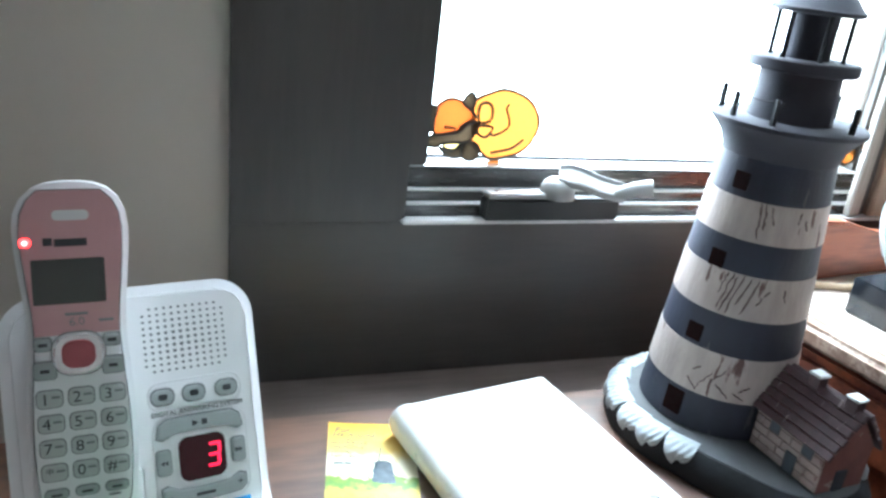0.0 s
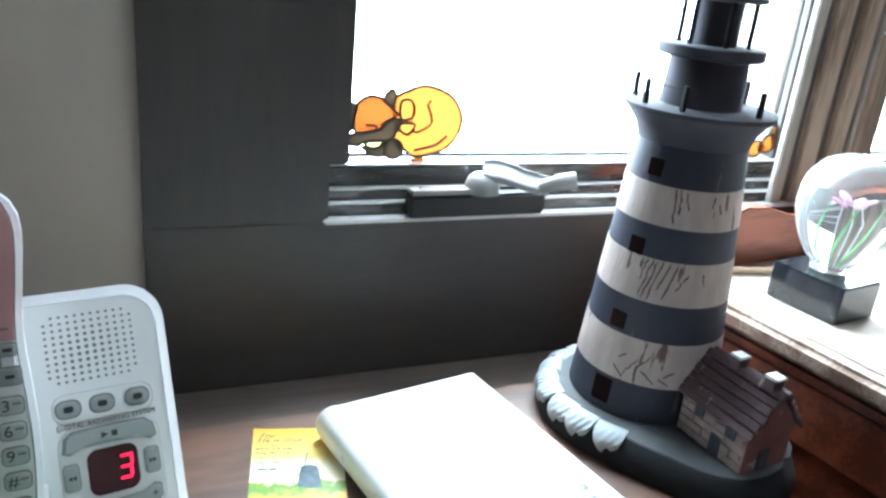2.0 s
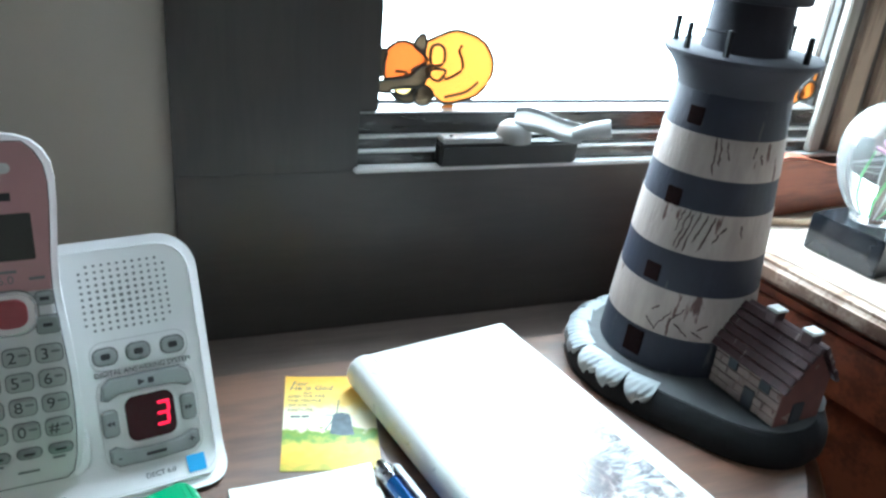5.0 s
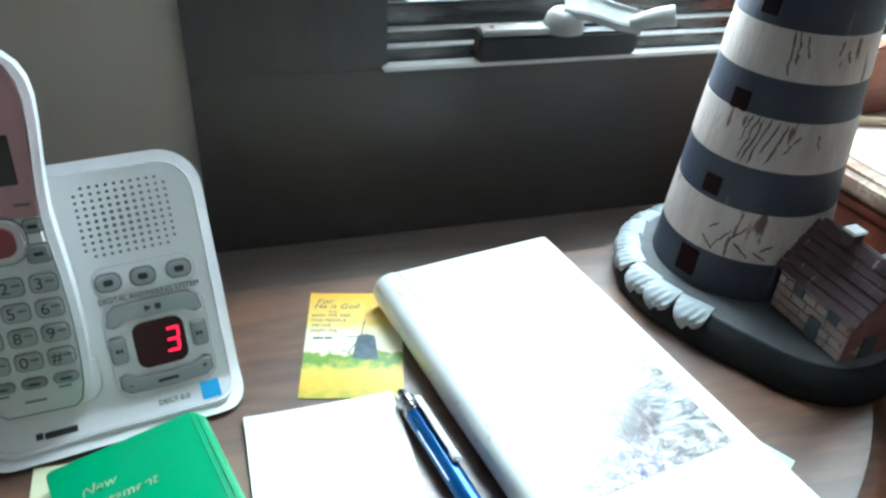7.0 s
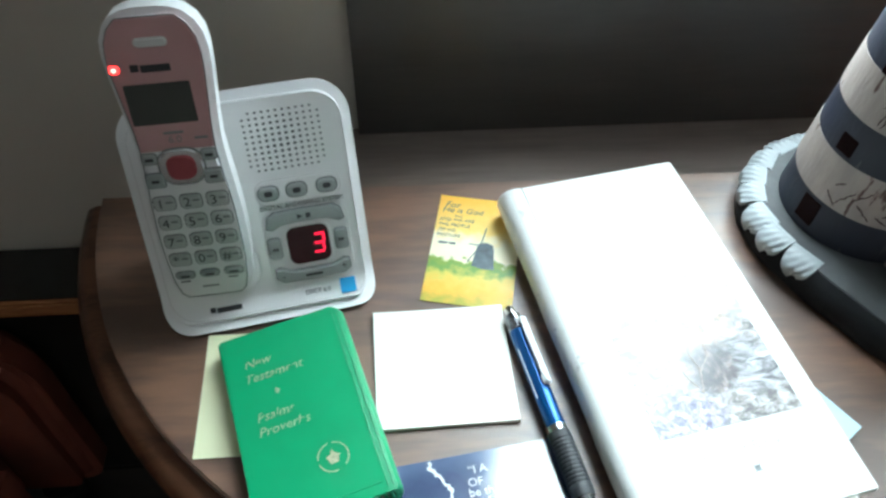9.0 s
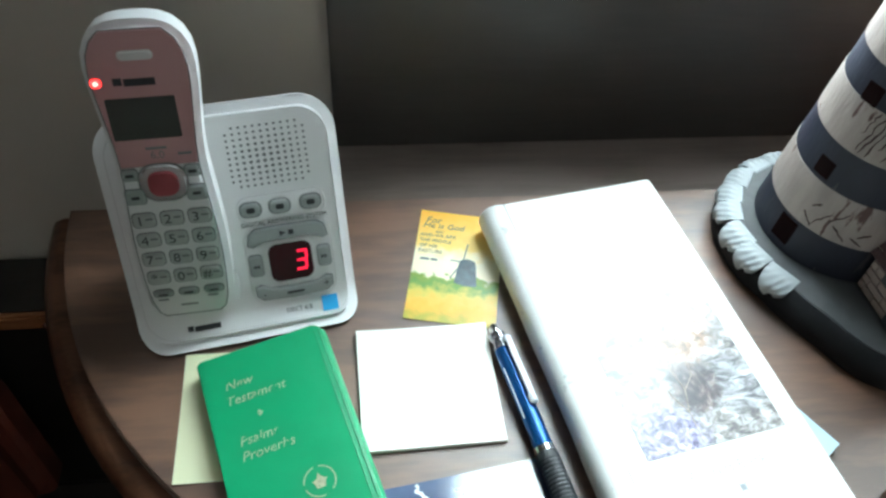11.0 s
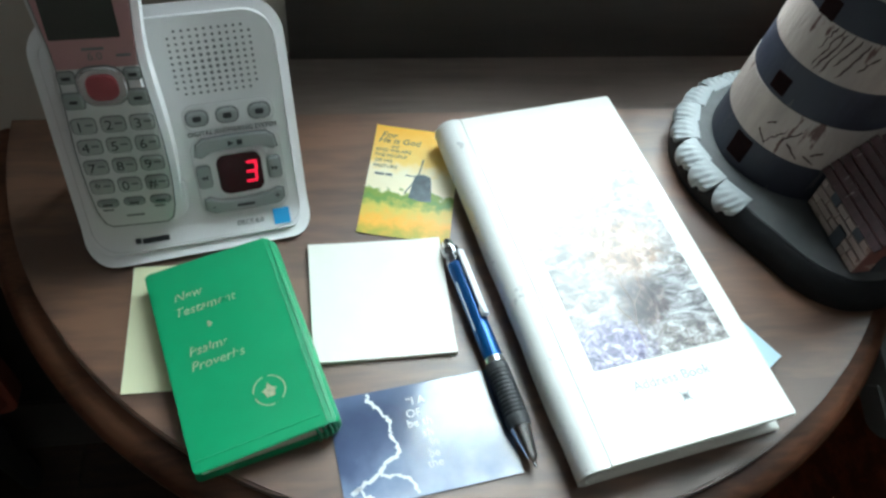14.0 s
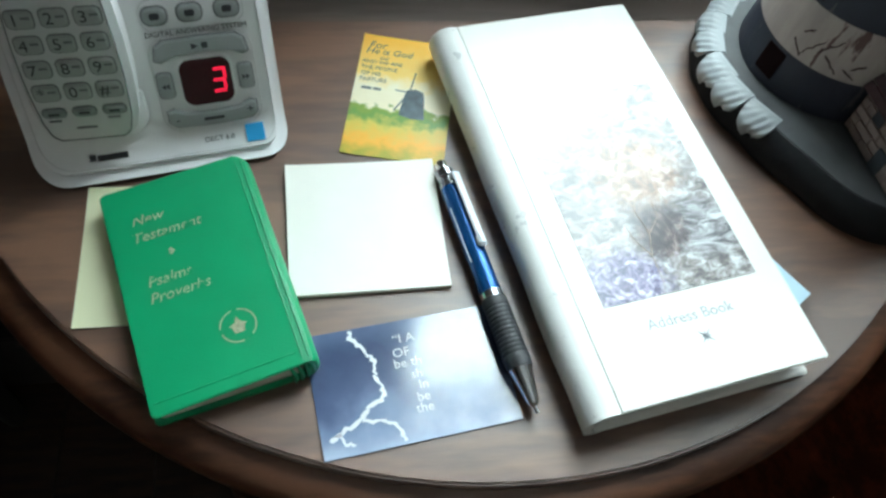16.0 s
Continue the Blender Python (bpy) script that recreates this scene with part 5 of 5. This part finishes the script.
    prof = [(hx0, z0), (hx1, z0), (hx1, ze), (xm, zr), (hx0, ze)]
    bm = bmesh.new()
    fr = [bm.verts.new((x, hy0, z)) for x, z in prof]
    bk = [bm.verts.new((x, hy1, z)) for x, z in prof]
    bm.faces.new(fr)
    bm.faces.new(list(reversed(bk)))
    for k in range(5):
        bm.faces.new((fr[k], fr[(k + 1) % 5], bk[(k + 1) % 5], bk[k]))
    yard = Matrix.Translation((-0.0036, -0.0022, 0)) @ Matrix.Rotation(radians(4.6), 4, "Z") @ Matrix.Diagonal((0.981, 0.981, 1.02, 1.0))
    house = part("house", bm, M["brickred"], ob, "small brick house with a plank roof", at=yard)
    rnd = random.Random(7)
    for r in range(5):
        zz = z0 + 0.0002 + r * 0.0056
        y = hy0 + (0.0 if r % 2 else -0.0)
        k = 0
        while y < hy1 - 0.001:
            w = min(rnd.uniform(0.010, 0.016), hy1 - y)
            part("brick", box(hx0 - 0.0013 - rnd.uniform(0, 0.0005), y + 0.0004, zz + 0.0004, hx0 + 0.001, y + w - 0.0004, zz + 0.0052, 0.0003, segments=1), M["brick"], house, smooth=0)
            y += w
    for y, z, w, h, nm in ((-0.0650, 0.0400, 0.0075, 0.0090, "shutter"), (-0.0910, 0.0400, 0.0080, 0.0090, "shutter"), (-0.0815, z0 + 0.0002, 0.0085, 0.0135, "door")):
        part(nm, box(hx0 - 0.0025, y - w / 2, z, hx0 + 0.001, y + w / 2, z + h, 0.0003), M["shutter"], house, "dark slate painted " + nm)
    part("gable_door", box(hx0 + 0.012, hy0 - 0.0012, z0 + 0.0002, hx0 + 0.021, hy0 + 0.001, z0 + 0.014, 0.0003), M["shutter"], house)
    for side in (-1, 1):
        dx, dz = (xm - hx0), (zr - ze)
        ln = math.hypot(dx, dz)
        ang = math.atan2(dz, dx)
        for k in range(6):
            a, b = k / 6, (k + 1) / 6
            bb = box(-0.0045 + a * (ln + 0.0045) + 0.0004, hy0 - 0.0035 - rnd.uniform(0, 0.0010), 0.0006, -0.0045 + b * (ln + 0.0045) - 0.0003, hy1 + 0.003, 0.0030 + 0.0004 * (k % 2), 0.0004, segments=1)
            q = Matrix.Translation((hx0 if side < 0 else hx1, 0, ze)) @ (Matrix.Identity(4) if side < 0 else Matrix.Diagonal((-1, 1, 1, 1))) @ Matrix.Rotation(-ang, 4, "Y")
            bb.transform(q)
            part("roof_board", bb, M["plum"], house, smooth=0)
    for y in (-0.0690, -0.0965):
        c = part("chimney", box(xm - 0.0052, y - 0.0038, zr - 0.006, xm + 0.0030, y + 0.0038, zr + 0.0062, 0.0004), M["plum"], house, "short dark chimney")
        part("chimney_cap", box(xm - 0.0060, y - 0.0046, zr + 0.0063, xm + 0.0038, y + 0.0046, zr + 0.0080, 0.0005), M["capwhite"], c, "pale square cap")
    part("white_rock", lathe([(0.0075, 0.0215), (0.0070, 0.0265), (0.0045, 0.0300), (0.0015, 0.0310)], 14, None, (0.0385, -0.0930)), M["foam"], ob, "pale rounded rock", at=yard)


lighthouse()


# ---- window handle and hanging glass ----
def crank():
    ob = thing("window_crank", pose(0.1835, 0.0655, 0.8087) @ Matrix.Scale(0.93, 4), "off-white metal casement crank folded on the sill", "window crank")
    prof = [(-0.062, 0.002), (-0.060, 0.0005), (0.062, 0.0005), (0.064, 0.002), (0.060, 0.0135), (-0.058, 0.0135)]
    part("housing", box(-0.061, -0.0085, 0.0003, 0.062, 0.0060, 0.0190, 0.0020), M["soot"], ob, "long dark housing")
    part("cover", slab([(-0.059, -0.0090), (-0.010, -0.0090), (0.002, -0.004), (0.002, 0.0060), (-0.060, 0.0060)], 0.0191, 0.0235, 0.0010), M["crank"], ob, "pale top plate")
    part("hub", lathe([(0.0150, 0.0192), (0.0145, 0.0250), (0.0125, 0.0310), (0.0085, 0.0345), (0.0030, 0.0352)], 28, None, (0.004, -0.001)), M["crank"], ob, "rounded hub")
    # folding arm: a shallow channel from the hub down to the knob
    bm = bmesh.new()
    rows = []
    for i in range(15):
        f = i / 14
        c = Vector((0.004 + 0.051 * f, 0.001 - 0.022 * f, 0.0385 + 0.0022 * math.sin(math.pi * min(1.0, f * 1.6)) - 0.0085 * f))
        w = 0.0125 - 0.0030 * f if i > 1 else 0.0095 + 0.0013 * i
        side = Vector((0.40, 0.80, 0.42))
        rows.append([bm.verts.new(c + side * (q * w) + Vector((0, 0, z))) for q, z in ((-1, -0.0034), (-1, 0.0012), (-0.84, 0.0020), (-0.70, -0.0006), (0, -0.0012), (0.70, -0.0006), (0.84, 0.0020), (1, 0.0012), (1, -0.0034))])
    for p, q in zip(rows, rows[1:]):
        for k in range(9):
            bm.faces.new((p[k], q[k], q[(k + 1) % 9], p[(k + 1) % 9]))
    bm.faces.new(rows[0])
    bm.faces.new(list(reversed(rows[-1])))
    part("arm", bm, M["crank"], ob, "grooved folding arm", smooth=22)
    part("knob", tube([(0.046, -0.022, 0.0285), (0.051, -0.025, 0.0310), (0.060, -0.030, 0.0350), (0.0700, -0.036, 0.0380), (0.0712, -0.0367, 0.0384)], [0.0045, 0.0058, 0.0066, 0.0074, 0.0066], 20), M["crank"], ob, "round end knob", smooth=60)
    part("screw", lathe([(0.0018, 0.0230), (0.0018, 0.0240)], 12, None, (-0.050, 0.0)), M["soot"], ob)


def flowing(pts, closed=False):
    """A smooth line through points."""
    n = len(pts)
    get = (lambda k: Vector(pts[k % n])) if closed else (lambda k: Vector(pts[min(max(k, 0), n - 1)]))
    out = []
    for i in range(n if closed else n - 1):
        p0, p1, p2, p3 = get(i - 1), get(i), get(i + 1), get(i + 2)
        for s in (0.0, 0.25, 0.5, 0.75):
            q = 0.5 * ((2 * p1) + (p2 - p0) * s + (2 * p0 - 5 * p1 + 4 * p2 - p3) * s * s + (3 * p1 - p0 - 3 * p2 + p3) * s * s * s)
            out.append((q.x, q.y))
    return out if closed else out + [tuple(pts[-1])]


def leaded(ob, name, outline, mat, label="", th=0.0012, wire=0.0013):
    """One piece of coloured glass with its lead edge; the outline is in x and z."""
    outline = flowing(outline, True)
    bm = slab(outline, -th / 2, th / 2)
    bm.transform(Matrix.Rotation(radians(90), 4, "X"))
    p = part(name, bm, mat, ob, label, smooth=0)
    pts = [(x, 0, z) for x, z in outline]
    part("lead", tube(pts + [pts[0]], wire, 6), M["lead"], p)
    return p


def oval(cx, cz, rx, rz, a0=0, a1=360, n=28, wob=0.0, seed=0.0):
    return [(cx + rx * (1 + wob * math.sin(5 * t + seed)) * math.cos(t), cz + rz * (1 + wob * math.sin(3 * t + seed)) * math.sin(t)) for t in (radians(a0 + (a1 - a0) * i / n) for i in range(n if a1 - a0 == 360 else n + 1))]


def sleeping_cat():
    ob = thing("stained_glass_cat", pose(0.1294, 0.1005, 0.8428) @ Matrix.Scale(0.935, 4), "amber and orange stained glass sleeping cat resting on the sash", "sun catcher")
    leaded(ob, "body_glass", [(-0.004, 0.016), (0.006, 0.008), (0.014, 0.0030), (0.028, 0.0045), (0.043, 0.010), (0.0525, 0.022), (0.0545, 0.036), (0.048, 0.049), (0.037, 0.057), (0.020, 0.0612), (0.006, 0.057), (-0.005, 0.050), (-0.005, 0.030)],
           M["amber"], "amber body glass", wire=0.0013)
    leaded(ob, "tail_glass", [(0.0120, -0.0004), (0.0220, -0.0004), (0.0215, 0.0016), (0.0140, 0.0012)], M["amber"], wire=0.0004).location = (0, -0.001, 0)
    face = ((0, -0.002, 0), (0, -0.0034, 0))
    leaded(ob, "head_glass", [(-0.0374, 0.0233), (-0.0391, 0.0342), (-0.0379, 0.0445), (-0.0324, 0.0500), (-0.0256, 0.0525), (-0.0164, 0.0503), (-0.0105, 0.0450), (-0.0032, 0.0375), (-0.0121, 0.0325), (-0.0172, 0.0263), (-0.0264, 0.0242)],
           M["orange"], "orange head glass", wire=0.0012).location = face[0]
    for ear in ([(-0.0163, 0.0508), (-0.0096, 0.0583), (-0.0062, 0.0533), (-0.0071, 0.0467), (-0.0105, 0.0450)],
                [(-0.0467, 0.0458), (-0.0391, 0.0458), (-0.0379, 0.0417), (-0.0400, 0.0342), (-0.0408, 0.0250), (-0.0432, 0.0300), (-0.0450, 0.0380)]):
        leaded(ob, "ear_glass", ear, M["smoke"], "smoky grey ear", wire=0.0012).location = face[1]
    leaded(ob, "mask_glass", [(-0.0433, 0.0142), (-0.0440, 0.0195), (-0.0374, 0.0225), (-0.0264, 0.0236), (-0.0172, 0.0258), (-0.0110, 0.0320), (-0.0012, 0.0342), (-0.0012, 0.0292), (-0.0060, 0.0195), (-0.0143, 0.0168), (-0.0298, 0.0160), (-0.0349, 0.0125)],
           M["smoke"], "smoky grey lower face", wire=0.0012).location = face[1]
    leaded(ob, "muzzle_glass", oval(-0.0214, 0.0137, 0.0076, 0.0035), M["pale"], "pale yellow muzzle", wire=0.0012).location = face[0]
    leaded(ob, "chin_glass", [(-0.0324, 0.0120), (-0.0231, 0.0050), (-0.0130, 0.0060), (-0.0118, 0.0165), (-0.0214, 0.0095)], M["smoke"], "smoky grey chin", wire=0.0012).location = face[1]
    leaded(ob, "paw_glass", oval(-0.0054, 0.0100, 0.0080, 0.0078), M["smoke"], "dark round paw", wire=0.0010).location = (0, -0.004, 0)
    for loop in ([(-0.0012, 0.0475), (0.0047, 0.0503), (0.0097, 0.0467), (0.0105, 0.0383), (0.0072, 0.0342), (-0.0004, 0.0350)], [(0.0005, 0.0308), (0.0122, 0.0300), (0.0072, 0.0217), (-0.0004, 0.0250)]):
        ring = [(x, -0.0028, z) for x, z in flowing(loop, True)]
        part("lead", tube(ring + [ring[0]], 0.0013, 6), M["lead"], ob, "lead loop on the body glass")
    for pts in ([(0.0249, 0.0500), (0.0224, 0.0458), (0.0258, 0.0383), (0.0258, 0.0300), (0.0140, 0.0233), (0.0107, 0.0267)], [(0.0418, 0.0208), (0.0326, 0.0133), (0.0207, 0.0100), (0.0132, 0.0083)],
                [(-0.0298, 0.0292), (-0.0206, 0.0283), (-0.0214, 0.0258)], [(-0.0172, 0.0292), (-0.0113, 0.0333)]):
        part("lead", tube([(x, -0.0028, z) for x, z in flowing(pts)], 0.0012, 6), M["lead"], ob)


def small_catcher():
    ob = thing("stained_glass_ornament", pose(0.5075, 0.1005, 0.8428) @ Matrix.Scale(1.12, 4), "small amber stained glass ornament in the corner of the window", "sun catcher")
    leaded(ob, "glass", [(-0.024, 0.002), (-0.014, 0.0015), (-0.009, 0.009), (-0.016, 0.014), (-0.024, 0.010)], M["amber"], wire=0.0013)
    leaded(ob, "glass", [(-0.014, 0.006), (-0.004, 0.005), (0.003, 0.013), (-0.004, 0.020), (-0.012, 0.016)], M["amber"], wire=0.0013).location = (0, -0.0015, 0)
    leaded(ob, "glass", [(-0.001, 0.012), (0.010, 0.016), (0.014, 0.027), (0.010, 0.036), (0.002, 0.031), (-0.004, 0.022)], M["amber"], wire=0.0013)
    leaded(ob, "glass", [(0.001, 0.034), (0.008, 0.037), (0.005, 0.044), (0.002, 0.041)], M["cyan"], wire=0.0008)


def flower_ornament():
    """Dried cream flowers and a leaf on a small white bracket, on the post between the windows."""
    ob = thing("flower_ornament", pose(0.590, CASE - 0.0010, 0.968), "cream dried flowers with a green leaf on a small white bracket", "ornament")
    part("bracket", box(-0.020, -0.022, -0.0030, 0.026, 0.0, 0.0, 0.0008), M["capwhite"], ob, "small white bracket")
    rnd = random.Random(11)
    for x, z in ((-0.010, 0.020), (0.004, 0.030), (0.014, 0.016)):
        part("stem", tube([(x * 0.3, -0.012, 0.0002), (x * 0.7, -0.013, z * 0.5), (x, -0.014, z)], 0.0008, 6), M["stem"], ob)
        for k in range(6):
            a = 2 * math.pi * k / 6 + rnd.uniform(-0.2, 0.2)
            b = bmesh.new()
            bmesh.ops.create_uvsphere(b, u_segments=10, v_segments=6, radius=1.0, matrix=Matrix.Translation((x + 0.0045 * math.cos(a), -0.0150, z + 0.0045 * math.sin(a))) @ Matrix.Rotation(-a, 4, "Y") @ Matrix.Diagonal((0.0048, 0.0012, 0.0026, 1)))
            part("petal", b, M["cloth"], ob, "dry cream petal")
    for x, z, a in ((0.020, 0.034, 40), (-0.004, 0.044, 100)):
        b = bmesh.new()
        bmesh.ops.create_uvsphere(b, u_segments=12, v_segments=8, radius=1.0, matrix=Matrix.Translation((x, -0.012, z)) @ Matrix.Rotation(radians(-a), 4, "Y") @ Matrix.Diagonal((0.012, 0.0010, 0.0042, 1)))
        part("leaf", b, M["stem"], ob, "dark green leaf")


flower_ornament()
crank()
sleeping_cat()
small_catcher()


# ---- dresser and what stands on it ----
DX, DY, DZ = 0.3215, 0.0095, 0.777
DTURN = 8.0


def dresser():
    ob = thing("dresser", pose(DX, DY, 0, 0, 0, DTURN), "red-brown wooden dresser with a worn top and a shaped back rail", "dresser")
    L, W = 0.45, 0.32
    part("body", box(0.014, -L + 0.014, 0.06, W - 0.014, -0.003, DZ - 0.030, 0.003), M["dresser"], ob, "glossy red-brown carcass")
    part("stile", box(0.009, -0.055, 0.06, 0.0138, -0.004, DZ - 0.031, 0.001), M["dresser"], ob)
    part("stile", box(0.009, -L + 0.015, 0.06, 0.0138, -L + 0.07, DZ - 0.031, 0.001), M["dresser"], ob)
    part("panel_rail", box(0.0095, -L + 0.0705, DZ - 0.075, 0.0138, -0.0555, DZ - 0.031, 0.001), M["dresser"], ob)
    part("moulding", box(0.007, -L + 0.006, DZ - 0.0298, W - 0.006, -0.003, DZ - 0.0175, 0.004), M["dresser"], ob, "rounded moulding below the top")
    part("top", box(0, -L, DZ - 0.0172, W, 0, DZ - 0.0012, 0.004, segments=3), M["worn"], ob, "worn pale-edged wooden top")
    pts = [(0.040, 0.0), (0.038, 0.020), (0.043, 0.034), (0.056, 0.045), (0.077, 0.051), (0.101, 0.049), (0.126, 0.042), (0.149, 0.036), (0.180, 0.033), (0.290, 0.033), (0.305, 0.0)]
    bm = slab(pts, -0.010, 0.006, 0.002)
    bm.transform(Matrix.Translation((0, -0.012, DZ - 0.0011)) @ Matrix.Rotation(radians(90), 4, "X"))
    part("back_rail", bm, M["dresser"], ob, "shaped red-brown back rail")
    for x in (0.03, W - 0.03):
        for y in (-L + 0.03, -0.03):
            part("foot", lathe([(0.018, 0), (0.026, 0.02), (0.022, 0.0598)], 18, None, (x, y)), M["dresser"], ob)
    bm = curled(0.29, 0.40, 0.0015, 0.0004, 16, 12)
    solid("table_runner", bm, M["cloth"], "pale woven cloth runner lying on the dresser", "cloth", at=pose(DX, DY, DZ - 0.0011, 0, 0, DTURN) @ Matrix.Translation((0.014, -0.430, 0)))


def paperweight():
    ob = thing("glass_paperweight", pose(0.4030, -0.0785, DZ + 0.0006, 0, 0, 8) @ Matrix.Scale(0.885, 4), "clear glass egg with a pink flower on a black stone base", "paperweight")
    part("base", box(-0.0255, -0.0325, 0, 0.0255, 0.0325, 0.0318, 0.0012), M["blackstone"], ob, "polished black stone block")
    prof = []
    for i in range(25):
        f = i / 24
        t = -math.pi / 2 + math.pi * f
        z = 0.0815 + 0.0490 * math.sin(t)
        r = 0.0368 * math.cos(t) * (1 + 0.20 * math.sin(t))
        prof.append((max(r, 0.0150 if f < 0.2 else 0.0008), max(z, 0.0332)))
    part("egg", lathe([p for i, p in enumerate(prof) if i >= 2], 56), M["crystal"], ob, "solid clear glass egg", smooth=60)
    for k in range(6):
        a = radians(60 * k + 10)
        b = bmesh.new()
        bmesh.ops.create_uvsphere(b, u_segments=12, v_segments=8, radius=1.0, matrix=Matrix.Translation((0.0065 * math.cos(a) + 0.006, 0.0065 * math.sin(a), 0.0900 + 0.002 * (k % 2))) @ Matrix.Rotation(a, 4, "Z") @ Matrix.Rotation(radians(-28), 4, "Y") @ Matrix.Diagonal((0.0052, 0.0028, 0.0012, 1)))
        part("petal", b, M["petal"], ob, "pink petal")
    for k in range(3):
        a = radians(40 * k + 165)
        path = [(0.006 * math.cos(a), 0.006 * math.sin(a), 0.0420), (0.016 * math.cos(a), 0.016 * math.sin(a), 0.0560), (0.024 * math.cos(a + 0.2), 0.024 * math.sin(a + 0.2), 0.0760), (0.027 * math.cos(a + 0.4), 0.027 * math.sin(a + 0.4), 0.0950)]
        part("leaf", tube(path, [0.0006, 0.0011, 0.0010, 0.0004], 8), M["leaf"], ob, "green glass leaf")
        a += 0.6
        path = [(0.004 * math.cos(a), 0.004 * math.sin(a), 0.0400), (0.008 * math.cos(a), 0.008 * math.sin(a), 0.0600), (0.012 * math.cos(a), 0.012 * math.sin(a), 0.0800), (0.007 * math.cos(a), 0.007 * math.sin(a), 0.0960)]
        part("thread", tube(path, [0.0003, 0.0005, 0.0005, 0.0003], 8), M["vein"], ob, "white glass thread")


def cable():
    pts = [(0.010, -0.040, 0.0030), (0.021, -0.034, 0.0042), (0.036, -0.030, 0.0050), (0.056, -0.032, 0.0045), (0.080, -0.041, 0.0036), (0.106, -0.045, 0.0036)]
    solid("cable", tube(pts, 0.0028, 10), M["cord"], "tan cable lying on the dresser", "cable", at=pose(DX, DY, DZ, 0, 0, DTURN))


dresser()
paperweight()
cable()


# ---- dim things beside the table ----
def armchair():
    ob = thing("armchair", pose(-0.62, -0.22, 0), "dark red-brown upholstered armchair beside the table", "armchair")
    part("seat", box(-0.30, -0.30, 0.20, 0.20, 0.22, 0.40, 0.04, segments=3), M["upholstery"], ob)
    part("backrest", box(-0.40, -0.30, 0.20, -0.28, 0.24, 0.80, 0.04, segments=3), M["upholstery"], ob)
    for y in (-0.36, 0.225):
        bm = bmesh.new()
        pts = rounded(-0.34, 0.20, 0.235, 0.50, (0.03, 0.03, 0.10, 0.03), 8)
        bm = slab(pts, -0.06, 0.0, 0.018, 3)
        bm.transform(Matrix.Translation((0, y, 0)) @ Matrix.Rotation(radians(90), 4, "X"))
        part("armrest", bm, M["upholstery"], ob, "rounded padded armrest")
    for x in (-0.34, 0.18):
        for y in (-0.36, 0.24):
            part("leg", lathe([(0.014, 0), (0.022, 0.2005)], 14, None, (x, y)), M["soot"], ob)


def low_shelf():
    ob = thing("low_shelf", pose(-0.693, WALL - 0.012, 0.004), "low dark shelf with an orange-brown front edge against the wall", "shelf")
    part("top", box(-0.45, -0.050, 0.535, 0.415, 0.009, 0.552, 0.002), M["soot"], ob)
    part("edge", box(-0.45, -0.058, 0.540, 0.415, -0.0505, 0.556, 0.002), M["rail"], ob, "orange-brown wooden edge")
    part("side", box(0.400, -0.050, 0.0, 0.414, 0.009, 0.5345, 0.002), M["soot"], ob)
    part("side", box(-0.45, -0.050, 0.0, -0.436, 0.009, 0.5345, 0.002), M["soot"], ob)
    part("back", box(-0.4355, 0.002, 0.02, 0.3995, 0.009, 0.5345, 0), M["soot"], ob)
    part("knob", lathe([(0.003, 0), (0.004, 0.003), (0.002, 0.005)], 14), M["chrome"], ob, "small bright knob", at=Matrix.Translation((0.404, -0.0585, 0.549)) @ Matrix.Rotation(radians(90), 4, "X"))


def power_strip():
    ob = thing("power_strip", pose(DX, DY, 0, 0, 0, DTURN) @ pose(0.0088, -0.205, 0.590, 0, 90, 180), "light grey power strip fixed to the dresser's side", "power strip")
    m = Matrix.Rotation(radians(-28), 4, "Z")
    part("body", slab(rounded(-0.020, -0.060, 0.020, 0.030, 0.014, 6), 0, 0.014, 0.004, 3), M["remote"], ob, at=m)
    part("switch", slab(rounded(-0.008, -0.010, 0.008, 0.014, 0.003, 4), 0.0138, 0.0160, 0.0008), M["remote"], ob, at=m)



armchair()
low_shelf()
power_strip()
